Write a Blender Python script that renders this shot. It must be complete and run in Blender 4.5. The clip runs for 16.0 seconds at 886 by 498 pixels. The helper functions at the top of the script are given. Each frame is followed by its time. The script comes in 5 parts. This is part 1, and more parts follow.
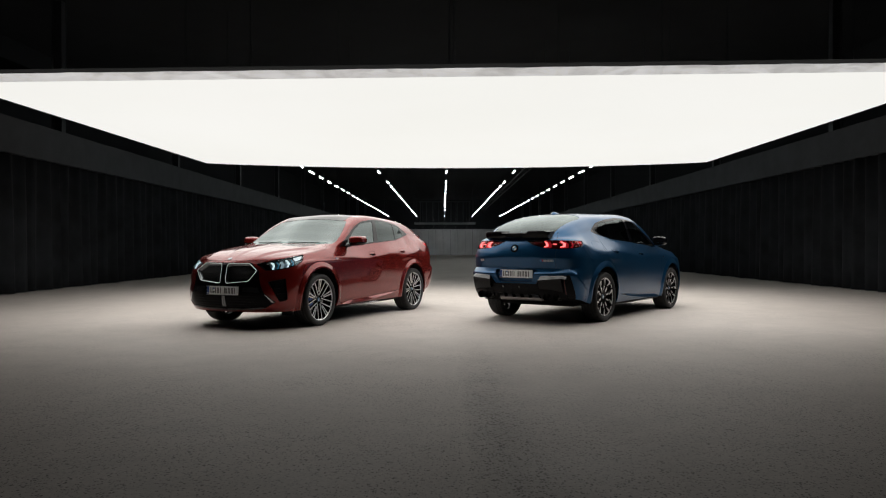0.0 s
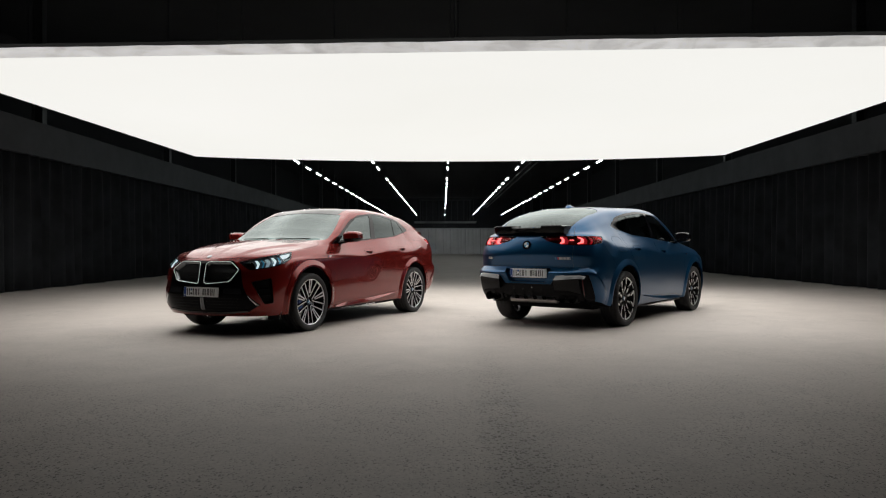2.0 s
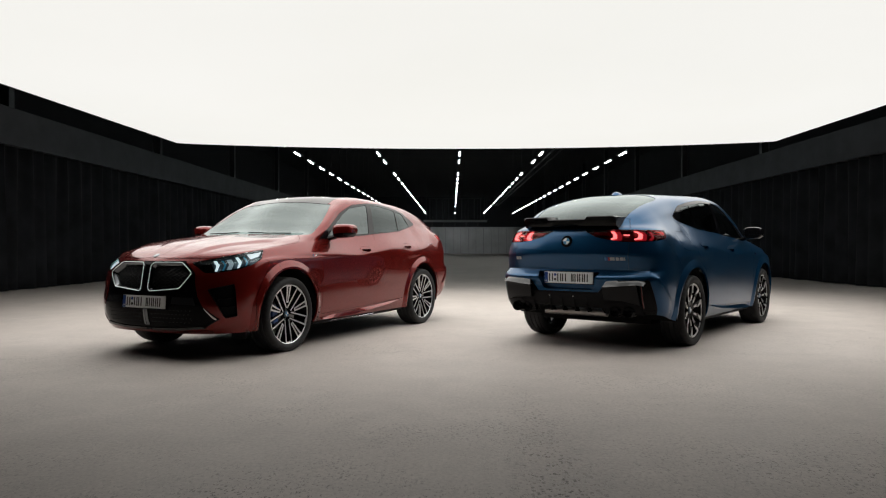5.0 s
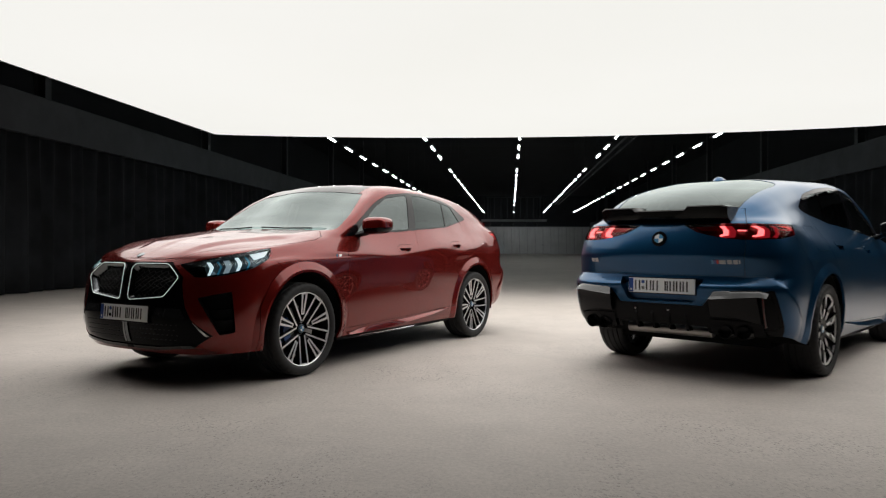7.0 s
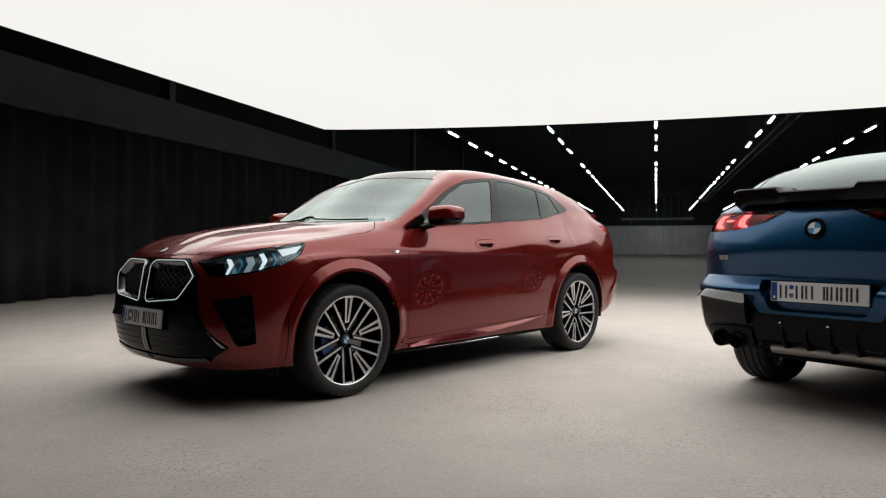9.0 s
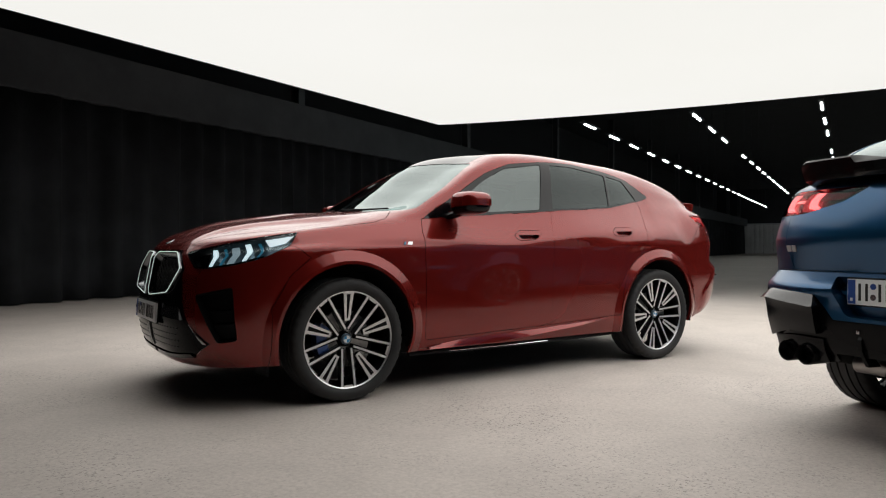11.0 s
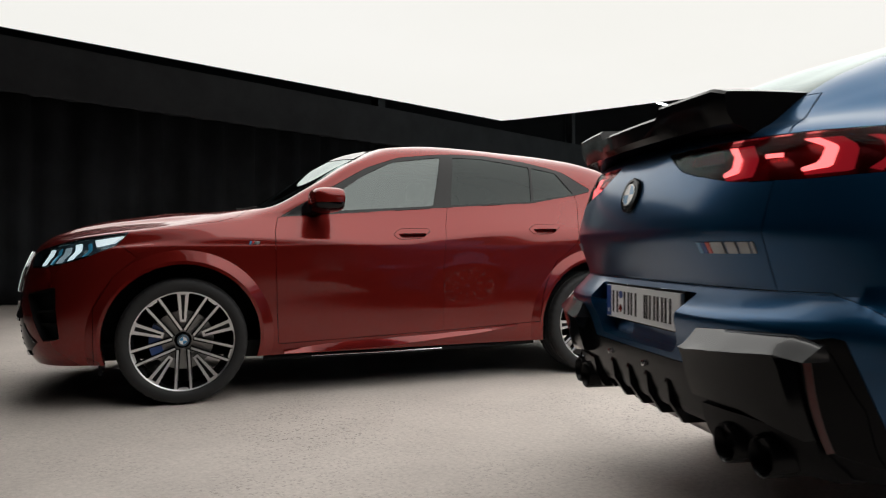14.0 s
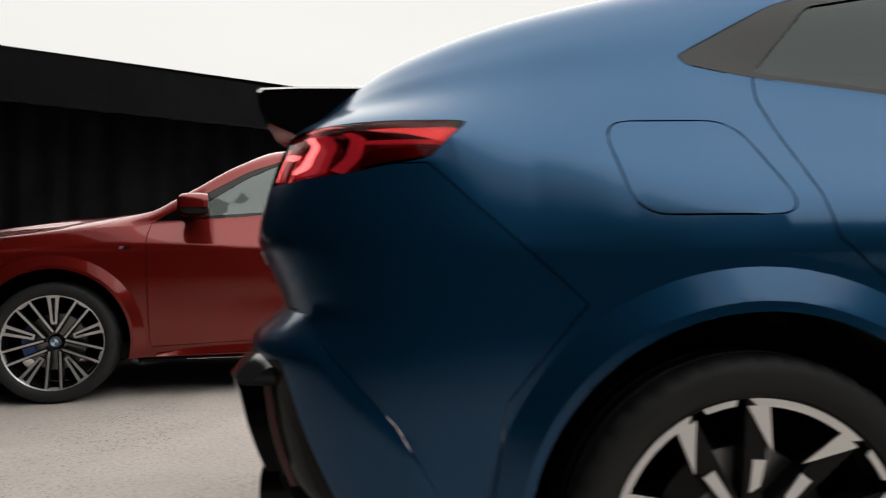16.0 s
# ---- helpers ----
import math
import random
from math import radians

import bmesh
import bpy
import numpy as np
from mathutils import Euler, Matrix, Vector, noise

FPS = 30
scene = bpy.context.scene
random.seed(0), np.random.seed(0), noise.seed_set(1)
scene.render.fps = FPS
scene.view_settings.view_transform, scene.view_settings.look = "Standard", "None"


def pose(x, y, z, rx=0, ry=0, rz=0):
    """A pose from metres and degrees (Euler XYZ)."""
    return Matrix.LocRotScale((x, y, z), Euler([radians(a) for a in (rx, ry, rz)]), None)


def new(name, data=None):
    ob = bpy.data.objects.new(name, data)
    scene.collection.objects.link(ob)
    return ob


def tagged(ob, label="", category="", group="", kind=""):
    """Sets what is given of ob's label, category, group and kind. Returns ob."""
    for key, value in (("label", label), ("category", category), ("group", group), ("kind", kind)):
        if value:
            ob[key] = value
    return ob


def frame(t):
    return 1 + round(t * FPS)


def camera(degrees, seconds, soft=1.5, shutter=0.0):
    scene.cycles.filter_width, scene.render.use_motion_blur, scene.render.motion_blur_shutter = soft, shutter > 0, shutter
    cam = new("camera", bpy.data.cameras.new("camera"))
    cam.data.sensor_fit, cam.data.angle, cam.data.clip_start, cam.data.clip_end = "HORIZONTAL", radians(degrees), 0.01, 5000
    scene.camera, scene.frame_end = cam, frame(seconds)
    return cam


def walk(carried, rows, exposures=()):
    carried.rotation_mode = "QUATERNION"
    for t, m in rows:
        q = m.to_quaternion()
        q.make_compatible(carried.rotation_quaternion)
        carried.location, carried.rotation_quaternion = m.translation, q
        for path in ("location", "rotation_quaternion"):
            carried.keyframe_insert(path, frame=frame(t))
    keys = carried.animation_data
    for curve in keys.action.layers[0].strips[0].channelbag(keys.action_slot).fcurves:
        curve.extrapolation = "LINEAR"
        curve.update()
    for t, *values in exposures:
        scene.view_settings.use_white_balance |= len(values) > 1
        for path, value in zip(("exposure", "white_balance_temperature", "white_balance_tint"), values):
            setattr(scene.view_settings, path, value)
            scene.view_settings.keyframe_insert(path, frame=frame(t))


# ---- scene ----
from mathutils.bvhtree import BVHTree

cam = camera(64.75, 16.0, soft=1.15, shutter=0.4)
METRES, EYE, TILT, LEAN, TURN = 1.0, 1.07, -0.2, 0.0, 0.0
ROWS = [
    (0.0, -0.0144, 0.0808, -0.0114, 0.004, 0.046, 0.072),
    (0.5, -0.0381, 0.2776, -0.0153, -0.120, -0.001, 0.102),
    (1.0, -0.0498, 0.5223, -0.0239, -0.082, -0.009, 0.107),
    (1.5, -0.0611, 0.7632, -0.0326, -0.071, -0.016, 0.086),
    (2.0, -0.0686, 1.0322, -0.0455, -0.008, 0.001, 0.094),
    (2.5, -0.0740, 1.3007, -0.0568, 0.155, 0.007, 0.099),
    (3.0, -0.0949, 1.6037, -0.0517, 0.343, -0.044, 0.084),
    (3.5, -0.1137, 1.8989, -0.0587, 0.424, -0.039, 0.069),
    (6.0, -0.1390, 3.6720, -0.0705, 1.822, -0.030, -0.246),
    (6.5, -0.1431, 4.0166, -0.0757, 3.203, -0.006, -0.236),
    (7.0, -0.1274, 4.3721, -0.0741, 5.537, -0.042, -0.214),
    (7.5, -0.0979, 4.6818, -0.0733, 8.038, -0.062, -0.212),
    (8.0, -0.0357, 4.9984, -0.0789, 10.859, -0.060, -0.197),
    (8.5, 0.0395, 5.2607, -0.0859, 13.619, -0.094, -0.221),
    (9.0, 0.1551, 5.5256, -0.1110, 16.961, -0.049, -0.205),
    (9.5, 0.3030, 5.7443, -0.1257, 20.710, -0.034, -0.199),
    (12.0, 1.1955, 6.7676, -0.1708, 35.319, -0.158, -0.093),
    (12.5, 1.4219, 6.9785, -0.1683, 37.446, -0.164, -0.071),
    (13.0, 1.6375, 7.2010, -0.1740, 39.222, -0.073, -0.057),
    (13.5, 1.8386, 7.4222, -0.1721, 40.940, -0.057, -0.030),
    (14.0, 2.0551, 7.6733, -0.1627, 43.253, -0.091, -0.026),
    (14.5, 2.2523, 7.9025, -0.1593, 45.433, -0.137, 0.069),
    (15.0, 2.4769, 8.1876, -0.1557, 47.809, -0.093, 0.064),
    (15.5, 2.6541, 8.4534, -0.1353, 49.645, -0.319, 0.359),
    (16.0, 2.8962, 8.7252, -0.1391, 50.952, -0.114, 0.182),
]
walk(cam, [(t, pose(0, 0, EYE, TILT, LEAN, TURN) @ pose(METRES * x, METRES * y, METRES * z, 90 + pitch, roll, yaw)) for t, x, y, z, yaw, pitch, roll in ROWS])

# ---- world and exposure ----
world = bpy.data.worlds.new("dark_hall")
scene.world = world
world.use_nodes = True
world.node_tree.nodes["Background"].inputs["Color"].default_value = (0.5, 0.6, 0.7, 1)
world.node_tree.nodes["Background"].inputs["Strength"].default_value = 0.0015
scene.view_settings.exposure = 0.0


# ---- materials ----
def mat(name, color, rough=0.5, metal=0.0, coat=0.0, coat_rough=0.03, emit=None, strength=0.0, spec=0.5):
    m = bpy.data.materials.new(name)
    m.use_nodes = True
    b = m.node_tree.nodes["Principled BSDF"]
    b.inputs["Base Color"].default_value = (*color, 1)
    b.inputs["Roughness"].default_value = rough
    b.inputs["Metallic"].default_value = metal
    b.inputs["Coat Weight"].default_value = coat
    b.inputs["Coat Roughness"].default_value = coat_rough
    b.inputs["Specular IOR Level"].default_value = spec
    if emit:
        b.inputs["Emission Color"].default_value = (*emit, 1)
        b.inputs["Emission Strength"].default_value = strength
    return m


def nodes_of(m):
    return m.node_tree.nodes, m.node_tree.links, m.node_tree.nodes["Principled BSDF"]


def noise_tex(m, scale, detail=4.0, rough=0.55, distort=0.0, coords="Object"):
    n, l, b = nodes_of(m)
    c = n.new("ShaderNodeTexCoord")
    t = n.new("ShaderNodeTexNoise")
    t.inputs["Scale"].default_value = scale
    t.inputs["Detail"].default_value = detail
    t.inputs["Roughness"].default_value = rough
    t.inputs["Distortion"].default_value = distort
    l.new(c.outputs[coords], t.inputs["Vector"])
    return t


def ramp(m, src, stops):
    n, l, b = nodes_of(m)
    r = n.new("ShaderNodeValToRGB")
    while len(r.color_ramp.elements) < len(stops):
        r.color_ramp.elements.new(0.5)
    for e, (p, c) in zip(r.color_ramp.elements, stops):
        e.position, e.color = p, (*c, 1) if len(c) == 3 else c
    l.new(src, r.inputs["Fac"])
    return r.outputs["Color"]


def mix(m, kind, fac, a, b_):
    n, l, b = nodes_of(m)
    x = n.new("ShaderNodeMix")
    x.data_type, x.blend_type = "RGBA", kind
    for sock, val in ((x.inputs[0], fac), (x.inputs[6], a), (x.inputs[7], b_)):
        if isinstance(val, (int, float)):
            sock.default_value = val
        elif isinstance(val, tuple):
            sock.default_value = (*val, 1)
        else:
            l.new(val, sock)
    return x.outputs[2]


def bump(m, src, strength, dist=0.01, to=None):
    n, l, b = nodes_of(m)
    x = n.new("ShaderNodeBump")
    x.inputs["Strength"].default_value = strength
    x.inputs["Distance"].default_value = dist
    l.new(src, x.inputs["Height"])
    if to is not None:
        l.new(to, x.inputs["Normal"])
    l.new(x.outputs["Normal"], b.inputs["Normal"])
    return x.outputs["Normal"]


def grey(v):
    return (v, v, v)


# screed floor: cloudy patches, fine grain, scattered dark pits, a worn joint along the hall
M_FLOOR = mat("pitted_screed", (0.55, 0.50, 0.45), 0.62)
n_, l_, b_ = nodes_of(M_FLOOR)


def math_node(m, op, a, b=0.0, c=0.0, clamp=False):
    n, l, _ = nodes_of(m)
    x = n.new("ShaderNodeMath")
    x.operation, x.use_clamp = op, clamp
    for k, v in enumerate((a, b, c)):
        if isinstance(v, (int, float)):
            x.inputs[k].default_value = v
        else:
            l.new(v, x.inputs[k])
    return x.outputs[0]


cloud = noise_tex(M_FLOOR, 0.35, 6, 0.6, 0.3)
grain = noise_tex(M_FLOOR, 45, 6, 0.75)
blotch = noise_tex(M_FLOOR, 2.2, 9, 0.7, 0.5)
base = ramp(M_FLOOR, cloud.outputs["Fac"], [(0.3, (0.495, 0.442, 0.405)), (0.7, (0.595, 0.537, 0.497))])
base = mix(M_FLOOR, "MULTIPLY", 0.6, base, ramp(M_FLOOR, blotch.outputs["Fac"], [(0.30, grey(0.76)), (0.60, grey(1.0))]))
base = mix(M_FLOOR, "MULTIPLY", 0.7, base, ramp(M_FLOOR, grain.outputs["Fac"], [(0.32, grey(0.70)), (0.60, grey(1.05))]))


def pits(scale, share, size):
    """Round pits: some cells of a cell pattern hold one."""
    c = n_.new("ShaderNodeTexCoord")
    d = noise_tex(M_FLOOR, scale * 1.3, 2)
    w = n_.new("ShaderNodeVectorMath")
    w.operation = "MULTIPLY_ADD"
    l_.new(d.outputs["Color"], w.inputs[0])
    w.inputs[1].default_value = (0.5 / scale,) * 3
    l_.new(c.outputs["Object"], w.inputs[2])
    v = n_.new("ShaderNodeTexVoronoi")
    v.inputs["Scale"].default_value = scale
    l_.new(w.outputs[0], v.inputs["Vector"])
    sep = n_.new("ShaderNodeSeparateColor")
    l_.new(v.outputs["Color"], sep.inputs[0])
    chosen = math_node(M_FLOOR, "LESS_THAN", sep.outputs[0], share)
    rad = math_node(M_FLOOR, "MULTIPLY", sep.outputs[1], size)
    hole = math_node(M_FLOOR, "SUBTRACT", rad, v.outputs["Distance"])
    hole = math_node(M_FLOOR, "MULTIPLY", hole, 14.0, clamp=True)
    return math_node(M_FLOOR, "MULTIPLY", hole, chosen)


xyz = n_.new("ShaderNodeSeparateXYZ")
l_.new(n_.new("ShaderNodeTexCoord").outputs["Object"], xyz.inputs[0])
wob = math_node(M_FLOOR, "MULTIPLY_ADD", noise_tex(M_FLOOR, 0.8, 4).outputs["Fac"], 0.24, -0.12)
off = math_node(M_FLOOR, "ADD", xyz.outputs[0], wob)


def lane(x, half):
    """A band along the hall, 1 in its middle, 0 outside."""
    d = math_node(M_FLOOR, "ABSOLUTE", math_node(M_FLOOR, "SUBTRACT", off, x))
    return math_node(M_FLOOR, "SUBTRACT", 1.0, math_node(M_FLOOR, "DIVIDE", d, half), clamp=True)


fade = math_node(M_FLOOR, "MULTIPLY_ADD", xyz.outputs[1], -0.20, 1.75, clamp=True)
fine, coarse = pits(88, 0.55, 0.56), pits(46, 0.30, 0.42)
near_start = math_node(M_FLOOR, "MULTIPLY_ADD", xyz.outputs[1], -0.055, 0.42, clamp=True)
worn_fac = math_node(M_FLOOR, "ADD", noise_tex(M_FLOOR, 0.7, 5, 0.6).outputs["Fac"], near_start)
patch = ramp(M_FLOOR, worn_fac, [(0.47, grey(0.08)), (0.72, grey(1.0))])
allpits = math_node(M_FLOOR, "MULTIPLY", math_node(M_FLOOR, "MAXIMUM", fine, coarse), patch)
worn = math_node(M_FLOOR, "MULTIPLY", pits(52, 0.66, 0.56), math_node(M_FLOOR, "MULTIPLY", lane(0.32, 0.24), math_node(M_FLOOR, "MULTIPLY", fade, 2.0), clamp=True))
allpits = math_node(M_FLOOR, "MAXIMUM", allpits, worn)
base = mix(M_FLOOR, "MULTIPLY", math_node(M_FLOOR, "MULTIPLY", lane(0.34, 0.36), math_node(M_FLOOR, "MULTIPLY", fade, 0.75)), base, grey(0.68))
base = mix(M_FLOOR, "MIX", math_node(M_FLOOR, "MULTIPLY", lane(0.10, 0.06), math_node(M_FLOOR, "MULTIPLY", fade, 0.34)), base, (0.62, 0.57, 0.52))
base = mix(M_FLOOR, "MIX", math_node(M_FLOOR, "MULTIPLY", allpits, 0.82), base, (0.085, 0.074, 0.066))
specks = pits(40, 0.10, 0.26)
base = mix(M_FLOOR, "MIX", math_node(M_FLOOR, "MULTIPLY", specks, 0.6), base, (0.56, 0.53, 0.49))
l_.new(base, b_.inputs["Base Color"])
l_.new(ramp(M_FLOOR, blotch.outputs["Fac"], [(0.3, grey(0.62)), (0.7, grey(0.74))]), b_.inputs["Roughness"])
hgt = math_node(M_FLOOR, "SUBTRACT", math_node(M_FLOOR, "MULTIPLY", grain.outputs["Fac"], 0.5), allpits)
nb = bump(M_FLOOR, hgt, 0.5, 0.005)
bump(M_FLOOR, blotch.outputs["Fac"], 0.05, 0.006, nb)

M_CURTAIN = mat("black_molton", (0.012, 0.012, 0.013), 0.95, spec=0.15)
t_ = noise_tex(M_CURTAIN, 1.5, 4)
nodes_of(M_CURTAIN)[1].new(ramp(M_CURTAIN, t_.outputs["Fac"], [(0.35, (0.0125, 0.0135, 0.0150)), (0.7, (0.0215, 0.0232, 0.0265))]), nodes_of(M_CURTAIN)[2].inputs["Base Color"])
M_PARAPET = mat("dark_concrete", (0.05, 0.055, 0.065), 0.85)
t_ = noise_tex(M_PARAPET, 1.4, 8, 0.65)
nodes_of(M_PARAPET)[1].new(ramp(M_PARAPET, t_.outputs["Fac"], [(0.3, (0.028, 0.032, 0.038)), (0.7, (0.046, 0.051, 0.058))]), nodes_of(M_PARAPET)[2].inputs["Base Color"])
M_CEIL = mat("dark_ceiling", (0.05, 0.055, 0.065), 0.9)
t_ = noise_tex(M_CEIL, 0.8, 6)
nodes_of(M_CEIL)[1].new(ramp(M_CEIL, t_.outputs["Fac"], [(0.3, (0.007, 0.008, 0.010)), (0.7, (0.012, 0.0135, 0.0165))]), nodes_of(M_CEIL)[2].inputs["Base Color"])
M_GREYWALL = mat("grey_sheeting", (0.42, 0.43, 0.44), 0.7)
t_ = noise_tex(M_GREYWALL, 0.5, 6)
nodes_of(M_GREYWALL)[1].new(ramp(M_GREYWALL, t_.outputs["Fac"], [(0.3, grey(0.34)), (0.7, (0.46, 0.47, 0.48))]), nodes_of(M_GREYWALL)[2].inputs["Base Color"])
M_STEEL = mat("dark_steel", (0.06, 0.065, 0.07), 0.5, 0.6)
M_SLAB = mat("pale_slab", (0.35, 0.37, 0.38), 0.8)
M_TUBE = mat("strip_light_tube", (0.9, 0.95, 0.95), 0.4, emit=(0.92, 1.0, 0.98), strength=22.0)
M_HIDDENLAMP = mat("hidden_wall_lamp_tube", (0.9, 0.95, 0.95), 0.4, emit=(0.95, 1.0, 1.0), strength=90.0)
M_SILK = mat("lit_silk", (0.06, 0.06, 0.06), 0.9, emit=(1.0, 0.985, 0.94), strength=0.90)
n_, l_, b_ = nodes_of(M_SILK)
t_ = noise_tex(M_SILK, 0.22, 3, 0.5)
l_.new(ramp(M_SILK, t_.outputs["Fac"], [(0.3, (0.97, 0.96, 0.91)), (0.7, (1.0, 0.99, 0.95))]), b_.inputs["Emission Color"])
# skirt fabric: its lit look and crease shading are put in as patchy glow
M_SKIRTGLOW = mat("creased_skirt_painted_glow", (0.55, 0.55, 0.52), 0.9, emit=(1.0, 1.0, 0.97), strength=0.55)
n_, l_, b_ = nodes_of(M_SKIRTGLOW)
t_ = noise_tex(M_SKIRTGLOW, 2.2, 6, 0.6, 1.2)
l_.new(ramp(M_SKIRTGLOW, t_.outputs["Fac"], [(0.35, grey(0.55)), (0.65, grey(1.0))]), b_.inputs["Emission Color"])
M_BLACKCLOTH = mat("black_cloth", (0.006, 0.006, 0.006), 0.95, spec=0.1)


# ---- building blocks ----
def mesh_of(bm, name, smooth=None, fold=None):
    me = bpy.data.meshes.new(name)
    bm.normal_update()
    bm.to_mesh(me)
    bm.free()
    if smooth is not None:
        me.polygons.foreach_set("use_smooth", [True] * len(me.polygons))
        me.set_sharp_from_angle(angle=radians(smooth))
        if fold is not None:
            co = [v.co for v in me.vertices]
            on = [fold(c) for c in co]
            for e in me.edges:
                if on[e.vertices[0]] and on[e.vertices[0]] == on[e.vertices[1]]:
                    e.use_edge_sharp = True
    return me


def part(name, bm, material, parent=None, label="", smooth=None, m=None):
    """Links a bmesh (or a ready mesh) as one object under a thing."""
    me = bm if isinstance(bm, bpy.types.Mesh) else mesh_of(bm, name, smooth)
    if material is not None and not me.materials:
        me.materials.append(material)
    ob = new(name, me)
    if parent is not None:
        ob.parent = parent
    if m is not None:
        ob.matrix_basis = m
    return tagged(ob, label)


def thing(name, label, category, m=None, group="", kind=""):
    ob = new(name)
    ob.empty_display_size = 0.1
    if m is not None:
        ob.matrix_basis = m
    return tagged(ob, label, category, group, kind)


def add_box(bm, x0, x1, y0, y1, z0, z1, bevel=0.0):
    r = bmesh.ops.create_cube(bm, size=1.0, matrix=Matrix.LocRotScale(((x0 + x1) / 2, (y0 + y1) / 2, (z0 + z1) / 2), None, (x1 - x0, y1 - y0, z1 - z0)))
    if bevel:
        es = list({e for v in r["verts"] for e in v.link_edges})
        bmesh.ops.bevel(bm, geom=es, offset=bevel, segments=2, profile=0.7, affect="EDGES")
    return bm


def box(x0, x1, y0, y1, z0, z1, bevel=0.0):
    return add_box(bmesh.new(), x0, x1, y0, y1, z0, z1, bevel)


def grid_mesh(points, bm=None, flip=False):
    """Faces over a grid of points [rows][columns]."""
    bm = bm or bmesh.new()
    vs = [[bm.verts.new(p) for p in row] for row in points]
    for i in range(len(vs) - 1):
        for j in range(len(vs[0]) - 1):
            q = [vs[i][j], vs[i + 1][j], vs[i + 1][j + 1], vs[i][j + 1]]
            bm.faces.new(q[::-1] if flip else q)
    return bm


def tube(path, r, seg=8, closed=False, bm=None):
    """A round rod along a path."""
    bm = bm or bmesh.new()
    path = [Vector(p) for p in path]
    n = len(path)
    rings = []
    for i, p in enumerate(path):
        a = path[(i - 1) % n] if closed or i else p
        b = path[(i + 1) % n] if closed or i < n - 1 else p
        d = (b - a).normalized()
        up = Vector((0, 0, 1)) if abs(d.z) < 0.95 else Vector((1, 0, 0))
        s = d.cross(up).normalized()
        u = s.cross(d)
        rings.append([bm.verts.new(p + r * (math.cos(2 * math.pi * k / seg) * s + math.sin(2 * math.pi * k / seg) * u)) for k in range(seg)])
    for i in range(n if closed else n - 1):
        A, B = rings[i], rings[(i + 1) % n]
        for k in range(seg):
            bm.faces.new((A[k], A[(k + 1) % seg], B[(k + 1) % seg], B[k]))
    if not closed:
        bm.faces.new(rings[0][::-1])
        bm.faces.new(rings[-1])
    return bm


def lathe(profile, seg=48, bm=None, closed=False):
    """Turns (radius, y) points round the y axis."""
    bm = bm or bmesh.new()
    rows = [[bm.verts.new((r * math.cos(2 * math.pi * k / seg), y, r * math.sin(2 * math.pi * k / seg))) for k in range(seg)] for r, y in profile]
    m = len(rows)
    for i in range(m if closed else m - 1):
        A, B = rows[i], rows[(i + 1) % m]
        for k in range(seg):
            bm.faces.new((A[k], A[(k + 1) % seg], B[(k + 1) % seg], B[k]))
    return bm


def prism(pts, to3d, h0, h1, bm=None):
    """A flat outline given in 2D, raised from h0 to h1; to3d(u, v, h) places it."""
    bm = bm or bmesh.new()
    a = [bm.verts.new(to3d(u, v, h0)) for u, v in pts]
    b = [bm.verts.new(to3d(u, v, h1)) for u, v in pts]
    n = len(pts)
    bm.faces.new(a[::-1])
    bm.faces.new(b)
    for i in range(n):
        bm.faces.new((a[i], a[(i + 1) % n], b[(i + 1) % n], b[i]))
    return bm


# ---- the hall ----
X0, X1 = -9.9, 10.1           # curtain lines
Y0, Y1 = -14.0, 95.0          # wall behind the start, far sheeting
part("floor", grid_mesh([[(x, y, 0) for y in (Y0 - 1, 0, 10, 20, 40, Y1 + 1)] for x in (-16, -8, 0, 8, 16)], flip=True), M_FLOOR)
tagged(bpy.data.objects["floor"], "pale pitted concrete screed floor of the hall", "floor", kind="structure")


def curtain(name, along, fixed, a, b, z1, face):
    """Black cloth in hanging folds between a and b, on the line x = fixed or y = fixed."""
    rnd = random.Random(name)
    cols, p = [], a
    while p < b:
        cols.append(p)
        p += rnd.uniform(0.05, 0.11)
    offs = []
    ph = 0.0
    for c in cols:
        ph += rnd.uniform(0.6, 1.3)
        offs.append(0.10 * math.sin(ph) + 0.05 * math.sin(0.31 * ph + 1) + rnd.uniform(-0.015, 0.015))
    rows = []
    for z, k in ((0.015, 1.25), (0.6, 1.1), (1.8, 0.9), (z1, 0.45)):
        rows.append([(fixed + face * o * k, c, z) if along == "y" else (c, fixed + face * o * k, z) for c, o in zip(cols, offs)])
    ob = part(name, grid_mesh(rows), M_CURTAIN, smooth=80)
    md = ob.modifiers.new("thickness", "SOLIDIFY")
    md.thickness = 0.012
    return tagged(ob, "black molton curtain hanging in folds to the floor", "curtain", kind="structure")


